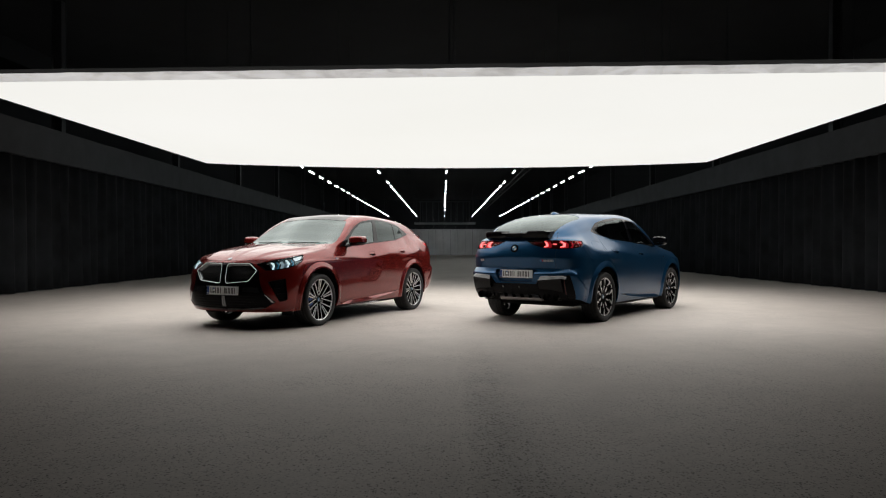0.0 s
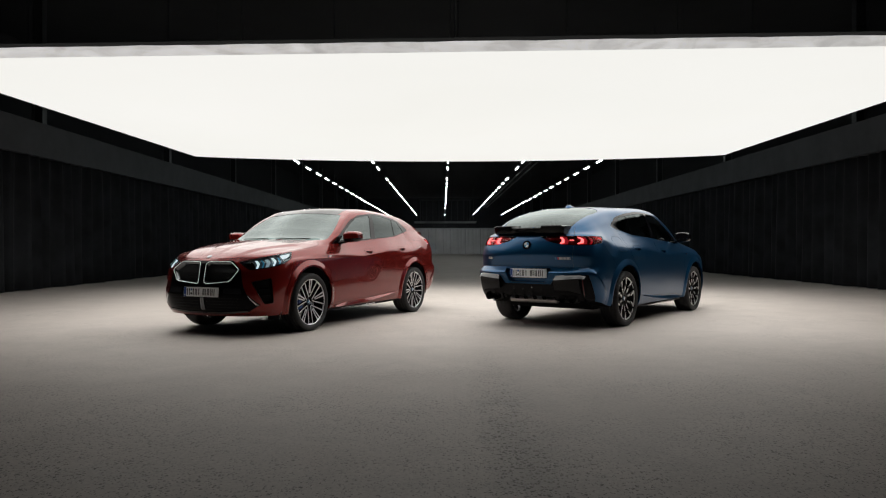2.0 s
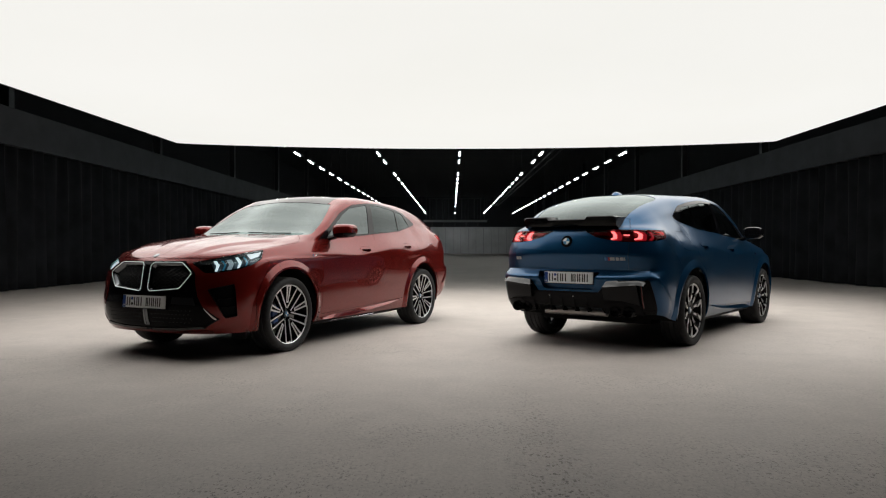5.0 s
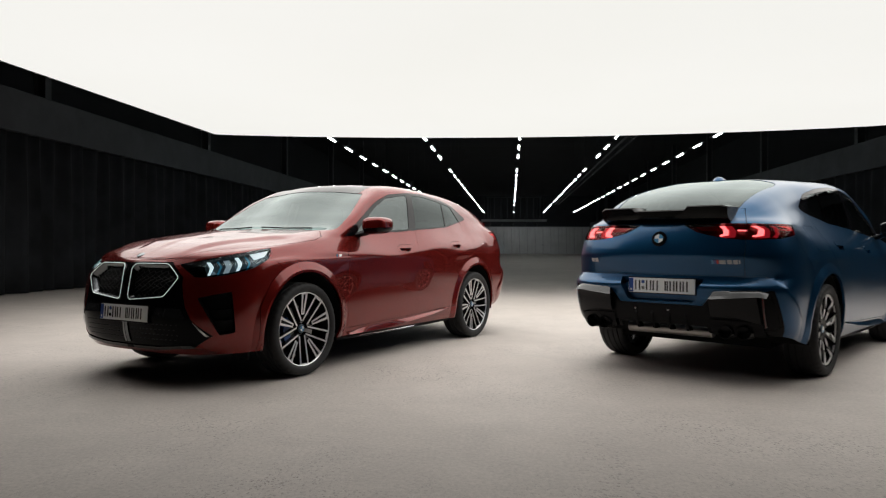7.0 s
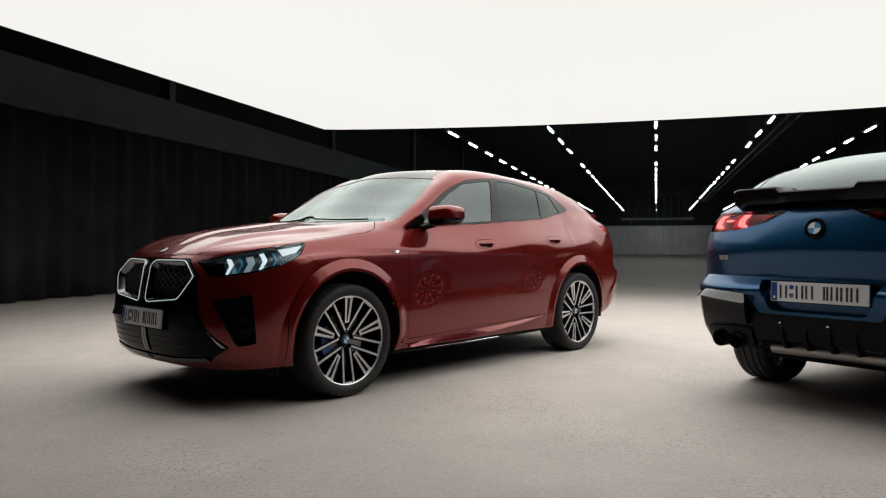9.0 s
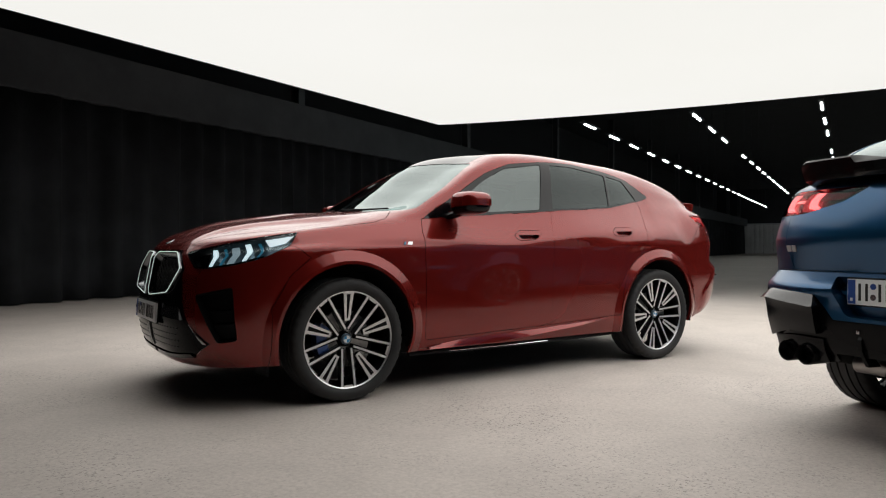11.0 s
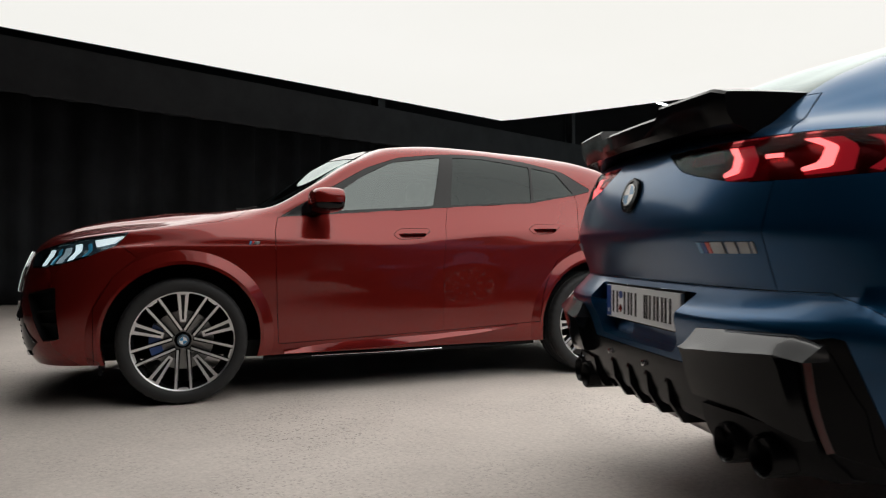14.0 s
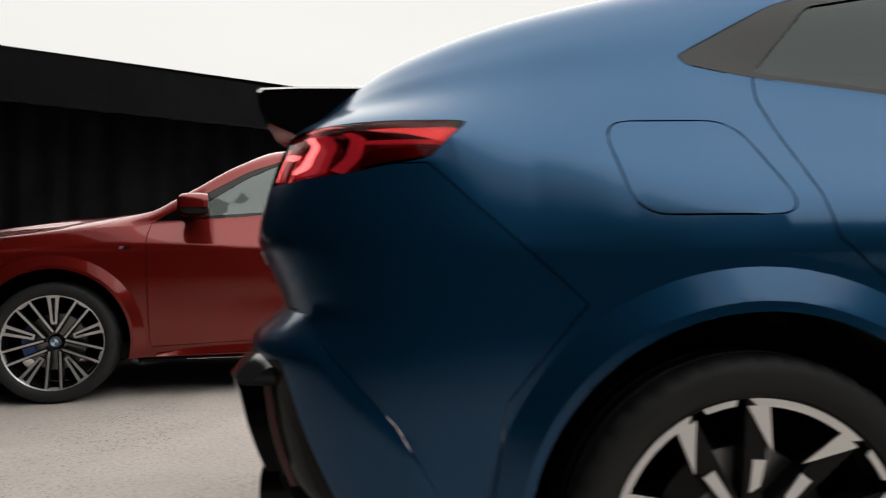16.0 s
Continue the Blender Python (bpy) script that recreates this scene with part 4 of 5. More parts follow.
def ball(cx, cy, cz, a, b, c, e=2.6, nu=28, nv=14, z0=-1.0, z1=1.0, bm=None):
    """A squarish rounded body, or a slice of one between z0 and z1 of its height."""
    bm = bm or bmesh.new()
    sg = lambda w, p: math.copysign(abs(w) ** p, w)
    rows = []
    t0, t1 = math.asin(abs(z0) ** (e / 2)) * (1 if z0 > 0 else -1), math.asin(abs(z1) ** (e / 2)) * (1 if z1 > 0 else -1)
    for i in range(nv + 1):
        t = t0 + (t1 - t0) * i / nv
        ct, st = sg(math.cos(t), 2 / e), sg(math.sin(t), 2 / e)
        rows.append([bm.verts.new((cx + a * ct * sg(math.cos(p), 2 / e), cy + b * ct * sg(math.sin(p), 2 / e), cz + c * st)) for p in (2 * math.pi * k / nu for k in range(nu))])
    for i in range(nv):
        for k in range(nu):
            bm.faces.new((rows[i][k], rows[i][(k + 1) % nu], rows[i + 1][(k + 1) % nu], rows[i + 1][k]))
    bm.faces.new(rows[0][::-1])
    bm.faces.new(rows[-1])
    bmesh.ops.remove_doubles(bm, verts=bm.verts, dist=1e-5)
    return bm


MESH = {}


def arch_fold(c):
    """Marks the two fold lines round a wheel arch."""
    if abs(c.y) > 0.7:
        r = math.hypot(abs(c.x) - FW, c.z - HUB - 0.012)
        for k, q in enumerate((0.497, 0.438)):
            if q - 0.0010 < r < q + 0.0004:
                return k + 1
    return 0


def keep(name, bm, smooth=38):
    MESH[name] = mesh_of(bm, name, smooth, arch_fold if name.startswith(("body", "door", "rear_c", "front_b")) else None)


def keep_both(name, bm, smooth=38):
    keep(name + "_r", mirrored(bm), smooth)
    keep(name + "_l", bm, smooth)


P_ = PANELS
# lenses and what lies under them
for nm, dp in (("headlamp", 0.055), ("tail_lamp", 0.035)):
    keep_both(nm + "_bowl", bucket(P_[nm].copy(), dp))
    keep_both(nm, lip(P_[nm], gap=0.002, depth=0.006))
keep_both("kidney_bowl", bucket(P_["kidney"], 0.06))
keep_both("intake_bowl", bucket(P_["side_intake"], 0.05))
for nm in ("front", "rear"):
    keep_both("handle_recess_" + nm, bucket(P_["handle_recess_" + nm], 0.030))
    keep_both("handle_" + nm, lip(raise_by(P_["handle_" + nm], 0.002), gap=0.002))
    keep_both("glass_" + nm, lip(P_["glass_" + nm], gap=0.001, sink=0.004))
    keep_both("door_" + nm, lip(P_["door_" + nm]))
keep_both("glass_quarter", lip(P_["glass_quarter"], gap=0.001, sink=0.004))
keep_both("window_trim", lip(P_["window_trim"], gap=0.001, depth=0.02))
keep("plate_recess", whole(bucket(P_["plate_recess"], 0.055)))
FLAP = P_["fuel_flap"].copy()
keep_both("fuel_flap", lip(P_["fuel_flap"]))
keep_both("rear_corner", lip(P_["rear_corner"], gap=0.0008, depth=0.04))
keep_both("diffuser_corner", lip(P_["diffuser_corner"], gap=0.001))
for nm, sk in (("windscreen", 0.003), ("roof_panel", 0.0), ("rear_window", 0.003), ("hood", 0.0), ("nose_mask", 0.004), ("diffuser", 0.0), ("tailgate", 0.0), ("rear_bumper", 0.0), ("front_bumper", 0.0)):
    keep(nm, whole(lip(P_[nm], sink=sk, depth=0.04 if nm == "rear_bumper" else 0.014, gap=0.0025 if nm in ("hood", "tailgate") else 0.0008 if nm == "rear_bumper" else 0.002)))
def joined(a, b):
    me = bpy.data.meshes.new("tmp")
    b.to_mesh(me)
    b.free()
    a.from_mesh(me)
    bpy.data.meshes.remove(me)
    return a


# the fuel flap is cut on the right side only
left = joined(P_["body"].copy(), FLAP)
bmesh.ops.remove_doubles(left, verts=left.verts, dist=1e-5)
right = mirrored(lip(P_["body"], gap=0.002, depth=0.02))
left = joined(lip(left, gap=0.002, depth=0.02), right)
bmesh.ops.remove_doubles(left, verts=[v for v in left.verts if abs(v.co.y) < 0.0008], dist=0.0016)
keep("body", left)


def band(view, poly_a, poly_b, n=10, m=2, h=(-0.012, -0.012), base=-0.03):
    return strip(view, line(poly_a, n), line(poly_b, n), m, h, base)


# headlight insides: three slanted hooks, a bar above, a dark projector block
keep_both("led_hook_a", band(FRONT45, [(-1.268, 0.868), (-1.246, 0.829), (-1.266, 0.778)], [(-1.243, 0.868), (-1.222, 0.836), (-1.250, 0.779)], 8), 60)
keep_both("led_hook_b", band(FRONT45, [(-1.081, 0.897), (-1.055, 0.857), (-1.078, 0.801)], [(-1.056, 0.902), (-1.031, 0.862), (-1.060, 0.804)], 8), 60)
keep_both("accent_a", band(FRONT45, [(-1.205, 0.876), (-1.182, 0.844), (-1.210, 0.784)], [(-1.190, 0.880), (-1.167, 0.847), (-1.194, 0.786)], 8, h=(-0.02, -0.02)), 60)
keep_both("accent_b", band(FRONT45, [(-1.012, 0.907), (-0.985, 0.870), (-1.008, 0.815)], [(-0.998, 0.910), (-0.971, 0.873), (-0.992, 0.818)], 8, h=(-0.02, -0.02)), 60)
keep_both("pale_guide", band(FRONT45, [(-1.160, 0.884), (-1.142, 0.850), (-1.168, 0.790)], [(-1.118, 0.890), (-1.100, 0.856), (-1.128, 0.795)], 8, h=(-0.022, -0.022)), 60)
keep_both("top_line", band(FRONT45, [(-1.40, 0.848), (-1.256, 0.878), (-1.03, 0.921), (-0.84, 0.951)], [(-1.40, 0.843), (-1.256, 0.873), (-1.03, 0.915), (-0.84, 0.945)], 18, 1, (-0.006, -0.006), -0.02), 60)
keep_both("led_bar", band(FRONT45, [(-0.975, 0.922), (-0.835, 0.946)], [(-0.945, 0.885), (-0.868, 0.905)], 6, 3), 60)
keep_both("projector", band(FRONT45, [(-1.37, 0.842), (-1.29, 0.862)], [(-1.33, 0.782), (-1.275, 0.785)], 6, 4, (-0.03, -0.03), -0.05), 60)
keep_both("lamp_sill", band(FRONT45, [(-1.36, 0.776), (-1.25, 0.777), (-1.10, 0.797), (-0.96, 0.836)], [(-1.345, 0.766), (-1.257, 0.767), (-1.10, 0.787), (-0.96, 0.826)], 14, 1, (-0.008, -0.008), -0.04), 60)
# tail light insides
keep_both("tail_hook_out", band(REAR45, [(-1.39, 1.134), (-1.345, 1.112), (-1.362, 1.073), (-1.398, 1.063)], [(-1.360, 1.134), (-1.318, 1.110), (-1.333, 1.062), (-1.395, 1.055)], 12, 3, (-0.010, -0.010)), 60)
keep_both("tail_hook_in", band(REAR45, [(-1.565, 1.134), (-1.551, 1.110), (-1.556, 1.078), (-1.578, 1.066)], [(-1.545, 1.134), (-1.532, 1.102), (-1.540, 1.066), (-1.577, 1.057)], 12, 3, (-0.010, -0.010)), 60)
keep_both("tail_glow_out", band(REAR45, [(-1.358, 1.134), (-1.316, 1.110), (-1.331, 1.062), (-1.393, 1.053)], [(-1.312, 1.134), (-1.278, 1.108), (-1.292, 1.050), (-1.390, 1.046)], 12, 3, (-0.012, -0.012)), 60)
keep_both("tail_glow_in", band(REAR45, [(-1.543, 1.134), (-1.530, 1.102), (-1.538, 1.066), (-1.575, 1.055)], [(-1.505, 1.134), (-1.492, 1.095), (-1.506, 1.052), (-1.572, 1.047)], 12, 3, (-0.012, -0.012)), 60)
keep_both("tail_dim_hook", band(REAR45, [(-1.262, 1.135), (-1.228, 1.115), (-1.226, 1.078), (-1.26, 1.054)], [(-1.237, 1.135), (-1.207, 1.118), (-1.204, 1.076), (-1.236, 1.047)], 10, 2, (-0.012, -0.012)), 60)
keep_both("tail_band_top", band(REAR45, [(-1.20, 1.134), (-1.043, 1.134)], [(-1.11, 1.119), (-1.053, 1.104)], 10, 3, (-0.008, -0.008)), 60)
keep_both("tail_band_line", band(REAR45, [(-1.20, 1.109), (-1.055, 1.106)], [(-1.20, 1.103), (-1.058, 1.097)], 10, 1, (-0.008, -0.008)), 60)
keep_both("tail_band_low", band(REAR45, [(-1.18, 1.094), (-1.065, 1.092)], [(-1.19, 1.056), (-1.072, 1.076)], 8, 3, (-0.016, -0.016)), 60)
keep_both("tail_bar_in", band(REAR45, [(-1.69, 1.128), (-1.585, 1.132)], [(-1.665, 1.100), (-1.58, 1.098)], 8, 3, (-0.014, -0.014)), 60)
keep_both("tail_mark", band(REAR45, [(-1.475, 1.105), (-1.435, 1.104)], [(-1.475, 1.096), (-1.435, 1.095)], 3, 1, (-0.008, -0.008)), 60)


def inset(poly, d):
    c = Vector((sum(p[0] for p in poly) / len(poly), sum(p[1] for p in poly) / len(poly)))
    out = []
    n = len(poly)
    for i in range(n):
        a, p, b = Vector(poly[i - 1]), Vector(poly[i]), Vector(poly[(i + 1) % n])
        e1, e2 = (p - a).normalized(), (b - p).normalized()
        n1, n2 = Vector((-e1.y, e1.x)), Vector((-e2.y, e2.x))
        if n1.dot(c - p) < 0:
            n1, n2 = -n1, -n2
        k = (n1 + n2)
        out.append(tuple(p + k * d / max(0.35, 1 + n1.dot(n2))))
    return out


# grille frame: a bright outer bead and a wide inner bevel, then the wire mesh
ko, ki = rounded(KIDNEY, 0.03, 3), rounded(inset(KIDNEY, 0.026), 0.02, 3)
bm = bmesh.new()
prof = ((0.0, -0.002), (0.10, 0.009), (0.35, 0.010), (0.55, 0.004), (1.0, -0.040))
rows = [[bm.verts.new(skin(FRONT, a[0] + (b[0] - a[0]) * t, a[1] + (b[1] - a[1]) * t, h)) for t, h in prof] for a, b in zip(ko, ki)]
for i in range(len(rows)):
    for k in range(len(prof) - 1):
        bm.faces.new((rows[i - 1][k], rows[i][k], rows[i][k + 1], rows[i - 1][k + 1]))
bmesh.ops.recalc_face_normals(bm, faces=bm.faces)
keep_both("grille_frame", bm, 50)
kg = rounded(inset(KIDNEY, 0.006), 0.028, 3)
keep_both("grille_glow", tube([skin(FRONT, u, v, 0.0105) for u, v in kg], 0.0026, 6, True), 60)
bm = bmesh.new()
kin = inset(KIDNEY, 0.022)
for sgn in (1, -1):
    for k in range(-14, 30):
        run = []
        for i in range(60):
            y = 0.02 + 0.52 * i / 59
            zig = 0.010 * math.copysign(min(1, abs(math.sin(y * 52 + k * math.pi))) ** 0.5, math.sin(y * 52 + k * math.pi))
            z = 0.56 + 0.036 * k + sgn * 0.62 * y + zig * 0.4
            if inside((y, z), kin):
                run.append(skin(FRONT, y, z, -0.030))
            elif len(run) > 1:
                tube(run[::2] if len(run) > 4 else run, 0.0032, 4, bm=bm)
                run = []
            else:
                run = []
        if len(run) > 1:
            tube(run, 0.0032, 4, bm=bm)
keep_both("grille_mesh", bm, 60)
# lower nose: slats, studs and blades
bm = bmesh.new()
for r in range(4):
    for c in range(11):
        y, z = 0.07 + 0.04 * c + 0.02 * (r % 2), 0.33 + 0.035 * r
        add_box(bm, *[w for q in (skin(FRONT, y, z, -0.006),) for w in (q.x - 0.012, q.x + 0.003, q.y - 0.012, q.y + 0.012, q.z - 0.004, q.z + 0.004)], 0.002)
keep_both("lower_mesh_studs", bm, 40)
keep_both("nose_blade", band(FRONT, [(0.614, 0.462), (0.652, 0.418), (0.704, 0.362)], [(0.608, 0.456), (0.642, 0.412), (0.680, 0.360)], 8, 3, (0.004, -0.004), -0.02), 50)
keep_both("nose_vane", band(FRONT, [(0.315, 0.565), (0.515, 0.565)], [(0.315, 0.495), (0.555, 0.485)], 8, 3, (-0.008, 0.014), -0.02), 50)
keep("nose_post", whole(band(FRONT, [(0.0, 0.47), (0.0, 0.30)], [(0.024, 0.47), (0.030, 0.30)], 6, 2, (0.008, 0.004), -0.02)), 50)
keep("nose_lip", whole(band(FRONT, [(0.0, 0.272), (0.3, 0.276), (0.58, 0.30)], [(0.0, 0.256), (0.3, 0.258), (0.60, 0.285)], 14, 2, (0.003, 0.009), -0.02)), 50)
keep_both("intake_slat", band(FRONT45, [(-1.245, 0.535), (-1.10, 0.545)], [(-1.24, 0.52), (-1.10, 0.53)], 5, 1, (-0.02, -0.02), -0.05), 50)
keep_both("intake_slat_low", band(FRONT45, [(-1.215, 0.465), (-1.095, 0.47)], [(-1.21, 0.45), (-1.095, 0.455)], 5, 1, (-0.02, -0.02), -0.05), 50)
keep_both("wheel_deflector", box(1.765, 1.785, 0.58, 0.74, 0.165, 0.26, 0.006), 40)
# sill blades
keep_both("sill_blade", band(SIDE, [(0.79, 0.266), (0.55, 0.297), (-0.17, 0.322), (-0.74, 0.362)], [(0.79, 0.262), (0.24, 0.268), (-0.44, 0.322), (-0.74, 0.358)], 24, 3, (0.003, 0.030), -0.005), 50)
bm = bmesh.new()
tube([(0.9, 0.80, 0.226), (0.5, 0.805, 0.222), (-0.5, 0.805, 0.226), (-0.9, 0.80, 0.232)], 0.018, 8, bm=bm)
keep_both("sill_skirt", bm, 50)
keep_both("sill_strip", tube([(0.62, 0.832, 0.224), (0.1, 0.834, 0.222), (-0.22, 0.834, 0.224)], 0.004, 6), 50)
# rear: bright top facet, side block, fins, reflector
keep_both("diffuser_facet", band(REAR, [(0.405, 0.668), (0.55, 0.679), (0.695, 0.684), (0.745, 0.667)], [(0.378, 0.630), (0.54, 0.646), (0.67, 0.654), (0.722, 0.642)], 14, 4, (0.003, 0.056), -0.01), 50)
keep_both("diffuser_block", band(REAR, [(0.378, 0.629), (0.54, 0.645), (0.67, 0.653)], [(0.385, 0.50), (0.55, 0.50), (0.690, 0.46)], 10, 6, (0.056, 0.036), -0.01), 50)
keep_both("pipe_shroud", band(REAR, [(0.375, 0.470), (0.55, 0.470), (0.700, 0.455)], [(0.375, 0.375), (0.55, 0.370), (0.705, 0.370)], 10, 4, (0.010, 0.024), -0.03), 50)
keep_both("reflector", band(REAR, [(0.704, 0.634), (0.711, 0.425)], [(0.713, 0.633), (0.719, 0.427)], 6, 1, (0.010, 0.006), -0.006), 50)
for k, y in enumerate((0.065, 0.195)):
    q = [skin(REAR, y, z, 0.002) for z in (0.50, 0.44, 0.37)]
    pts = [(q[0].x + 0.004, 0.50), (q[0].x - 0.003, 0.485), (q[1].x - 0.012, 0.43), (q[2].x - 0.012, 0.365), (q[2].x + 0.06, 0.365), (q[1].x + 0.02, 0.45)]
    keep_both("diffuser_fin_%d" % k, prism(pts, lambda u, v, h: Vector((u, h, v)), y - 0.009, y + 0.009), 30)
    c = skin(REAR, y, 0.519, 0.002)
    keep_both("fin_clip_%d" % k, box(c.x - 0.008, c.x + 0.006, y - 0.007, y + 0.007, 0.511, 0.527, 0.002), 30)
keep("muffler", tube([(-2.15, -0.33, 0.356), (-2.15, 0.33, 0.356)], 0.042, 20), 50)
prof = ((0.050, -0.14), (0.050, 0.0), (0.047, 0.004), (0.043, 0.0), (0.041, -0.14))
keep("tail_pipe", lathe([(r, -y) for r, y in prof], 28), 50)
keep("pipe_core", lathe([(0.0, 0.04), (0.042, 0.04)], 20), 50)


def spoiler():
    bm = bmesh.new()
    rows = []
    half = (0.0, 0.1, 0.195, 0.215, 0.30, 0.40, 0.455, 0.478, 0.49)
    for y in [-h for h in half[:0:-1]] + list(half):
        a = abs(y)
        up = min(1, max(0, (a - 0.195) / 0.02))
        end = min(1, max(0, (a - 0.455) / 0.035))
        bow = 0.13 * a * a
        zt = 1.250 + 0.026 * up - 0.012 * end
        xt = -2.366 + bow + 0.012 * end
        root = skin(TOP, -2.16 + 0.085 * up + 0.3 * bow, a, 0.001)
        zr = min(root.z + 0.006, zt + 0.004)
        low = skin(TOP, -2.25 + 0.4 * bow, a, 0.001)
        sec = [(root.x, zr - 0.012), (root.x - 0.014, zr), (xt + 0.09, zt + 0.004), (xt + 0.008, zt + 0.001), (xt, zt - 0.007), (xt + 0.006, zt - 0.05), (xt + 0.024, 1.186), (low.x + 0.02, min(low.z, 1.196) - 0.012)]
        rows.append([bm.verts.new((x, y, z)) for x, z in sec])
    n = len(rows[0])
    for i in range(len(rows) - 1):
        for k in range(n):
            bm.faces.new((rows[i][k], rows[i][(k + 1) % n], rows[i + 1][(k + 1) % n], rows[i + 1][k]))
    bm.faces.new(rows[0])
    bm.faces.new(rows[-1][::-1])
    bmesh.ops.recalc_face_normals(bm, faces=bm.faces)
    return bm


keep("spoiler", spoiler(), 35)
bm = bmesh.new()
rows = []
for x, w, h in ((-1.04, 0.004, 0.0), (-1.09, 0.024, 0.010), (-1.15, 0.036, 0.024), (-1.21, 0.040, 0.034), (-1.25, 0.036, 0.032), (-1.28, 0.03, 0.0)):
    zb = skin(TOP, x, 0.001).z - 0.006
    rows.append([bm.verts.new((x, s * w * k, zb + (h + 0.006) * math.sqrt(max(0, 1 - k * k)))) for s, k in ((-1, 1), (-1, 0.8), (-1, 0.4), (1, 0), (1, 0.4), (1, 0.8), (1, 1))])
for i in range(len(rows) - 1):
    for k in range(6):
        bm.faces.new((rows[i][k], rows[i][k + 1], rows[i + 1][k + 1], rows[i + 1][k]))
bmesh.ops.recalc_face_normals(bm, faces=bm.faces)
keep("antenna_fin", bm, 60)


# mirrors
def mirror_body(z0, z1, grow=0.0):
    bm = ball(0.0, 0.0, 0.0, 0.106 + grow, 0.112 + grow, 0.080 + grow, 3.4, 32, 16, z0, z1)
    for v in bm.verts:
        c = v.co
        k = (c.y + 0.128) / 0.256
        c.x *= 0.86 + 0.14 * k
        c.x = max(c.x, -0.075)
        c.z *= 1.0 - 0.16 * k
        c.z += 0.010 * k
        c.x -= 0.03 * k
        v.co = c + Vector((0.570, 0.972, 1.146))
    return bm


keep_both("mirror_cap", mirror_body(-0.30, 1.0), 50)
keep_both("mirror_shell", mirror_body(-1.0, -0.33, -0.003), 50)
bm = bmesh.new()
add_box(bm, 0.490, 0.496, 0.880, 1.062, 1.105, 1.190, 0.002)
keep_both("mirror_glass", bm)
bm = tube([(0.60, 0.80, 1.075), (0.585, 0.86, 1.088), (0.56, 0.92, 1.118)], 0.024, 10)
for v in bm.verts:
    v.co.x = 0.585 + (v.co.x - 0.585) * 1.7
keep_both("mirror_arm", bm, 50)
keep_both("mirror_sail", band(SIDE, [(0.76, 1.072), (0.60, 1.165)], [(0.655, 1.076), (0.585, 1.12)], 5, 2, (0.004, 0.004), -0.01), 50)

# plates, badges
bm = box(-0.006, 0.006, -0.26, 0.26, -0.055, 0.055, 0.003)
keep("plate", bm)
keep("plate_band", box(0.0062, 0.0072, -0.257, -0.222, -0.052, 0.052))
keep("plate_holder", box(-0.016, -0.0062, -0.266, 0.266, -0.062, 0.062, 0.004))
keep("plate_star_bar", box(0.0074, 0.0082, -0.246, -0.234, -0.04, -0.026))


def ink(spans):
    bm = bmesh.new()
    for y0, y1 in spans:
        add_box(bm, 0.0062, 0.0074, y0, y0 + 0.0115, -0.037, 0.037)
        add_box(bm, 0.0062, 0.0074, y1 - 0.0115, y1, -0.037, 0.037)
    return bm


for k, (y0, y1) in enumerate(((0.165, 0.208), (0.075, 0.118), (0.022, 0.065), (-0.058, -0.030), (-0.108, -0.068), (-0.158, -0.118), (-0.208, -0.168))):
    keep("plate_sign_%d" % k, ink([(-y1, -y0)]))
keep("plate_seal", lathe([(0.0, -0.0082), (0.013, -0.0082), (0.013, -0.006)], 16))
keep("roundel_ring", lathe([(0.0, -0.002), (0.038, -0.002), (0.040, -0.006), (0.047, -0.006), (0.050, -0.003), (0.050, 0.006)], 40), 40)
for k in range(4):
    bm = bmesh.new()
    arc = [(0.0, 0.0)] + [(0.029 * math.cos(math.pi / 2 * (k + i / 8)), 0.029 * math.sin(math.pi / 2 * (k + i / 8))) for i in range(9)]
    keep("roundel_field_%d" % k, prism(arc, lambda u, v, h: Vector((u, -h, v)), 0.002, 0.006, bm))
keep("roundel_bead", lathe([(0.0315, -0.003), (0.0315, -0.007), (0.029, -0.007), (0.029, -0.003)], 32), 40)


def slant(u0, u1, z0, z1, k=0.25):
    return [(u0, z0), (u1, z0), (u1 + k * (z1 - z0), z1), (u0 + k * (z1 - z0), z1)]


def flat_badge(view, outlines, h=0.004):
    bm = bmesh.new()
    for o in outlines:
        a = [bm.verts.new(skin(view, u, v, -0.002)) for u, v in o]
        b = [bm.verts.new(skin(view, u, v, h)) for u, v in o]
        n = len(o)
        bm.faces.new(b)
        for i in range(n):
            bm.faces.new((a[i], a[(i + 1) % n], b[(i + 1) % n], b[i]))
    bmesh.ops.recalc_face_normals(bm, faces=bm.faces)
    return bm


# badge on the right of the tailgate: three slanted stripes and plain bright bars
bz0, bz1 = 0.862, 0.890
for k, (y, w) in enumerate(((-0.385, 0.014), (-0.402, 0.014), (-0.419, 0.014))):
    keep("badge_stripe_%d" % k, flat_badge(REAR, [slant(y - w, y, bz0, bz1, 0.0)]))
for k, (y, w) in enumerate(((-0.437, 0.042), (-0.489, 0.030), (-0.527, 0.030), (-0.563, 0.008))):
    keep("badge_bar_%d" % k, flat_badge(REAR, [slant(y - w, y, bz0, bz1, 0.0)]))
for k, (a, b) in enumerate(((0.535, 0.562), (0.570, 0.602))):
    keep("badge_bar_small_%d" % k, flat_badge(REAR, [slant(a, b, 0.862, 0.890, 0.0)]))
for k, (x, w) in enumerate(((0.990, 0.011), (0.977, 0.011), (0.964, 0.03))):
    keep_both("side_stripe_%d" % k, flat_badge(SIDE, [[(x - w, 0.893), (x, 0.893), (x - 0.008, 0.911), (x - w - 0.008, 0.911)]]))
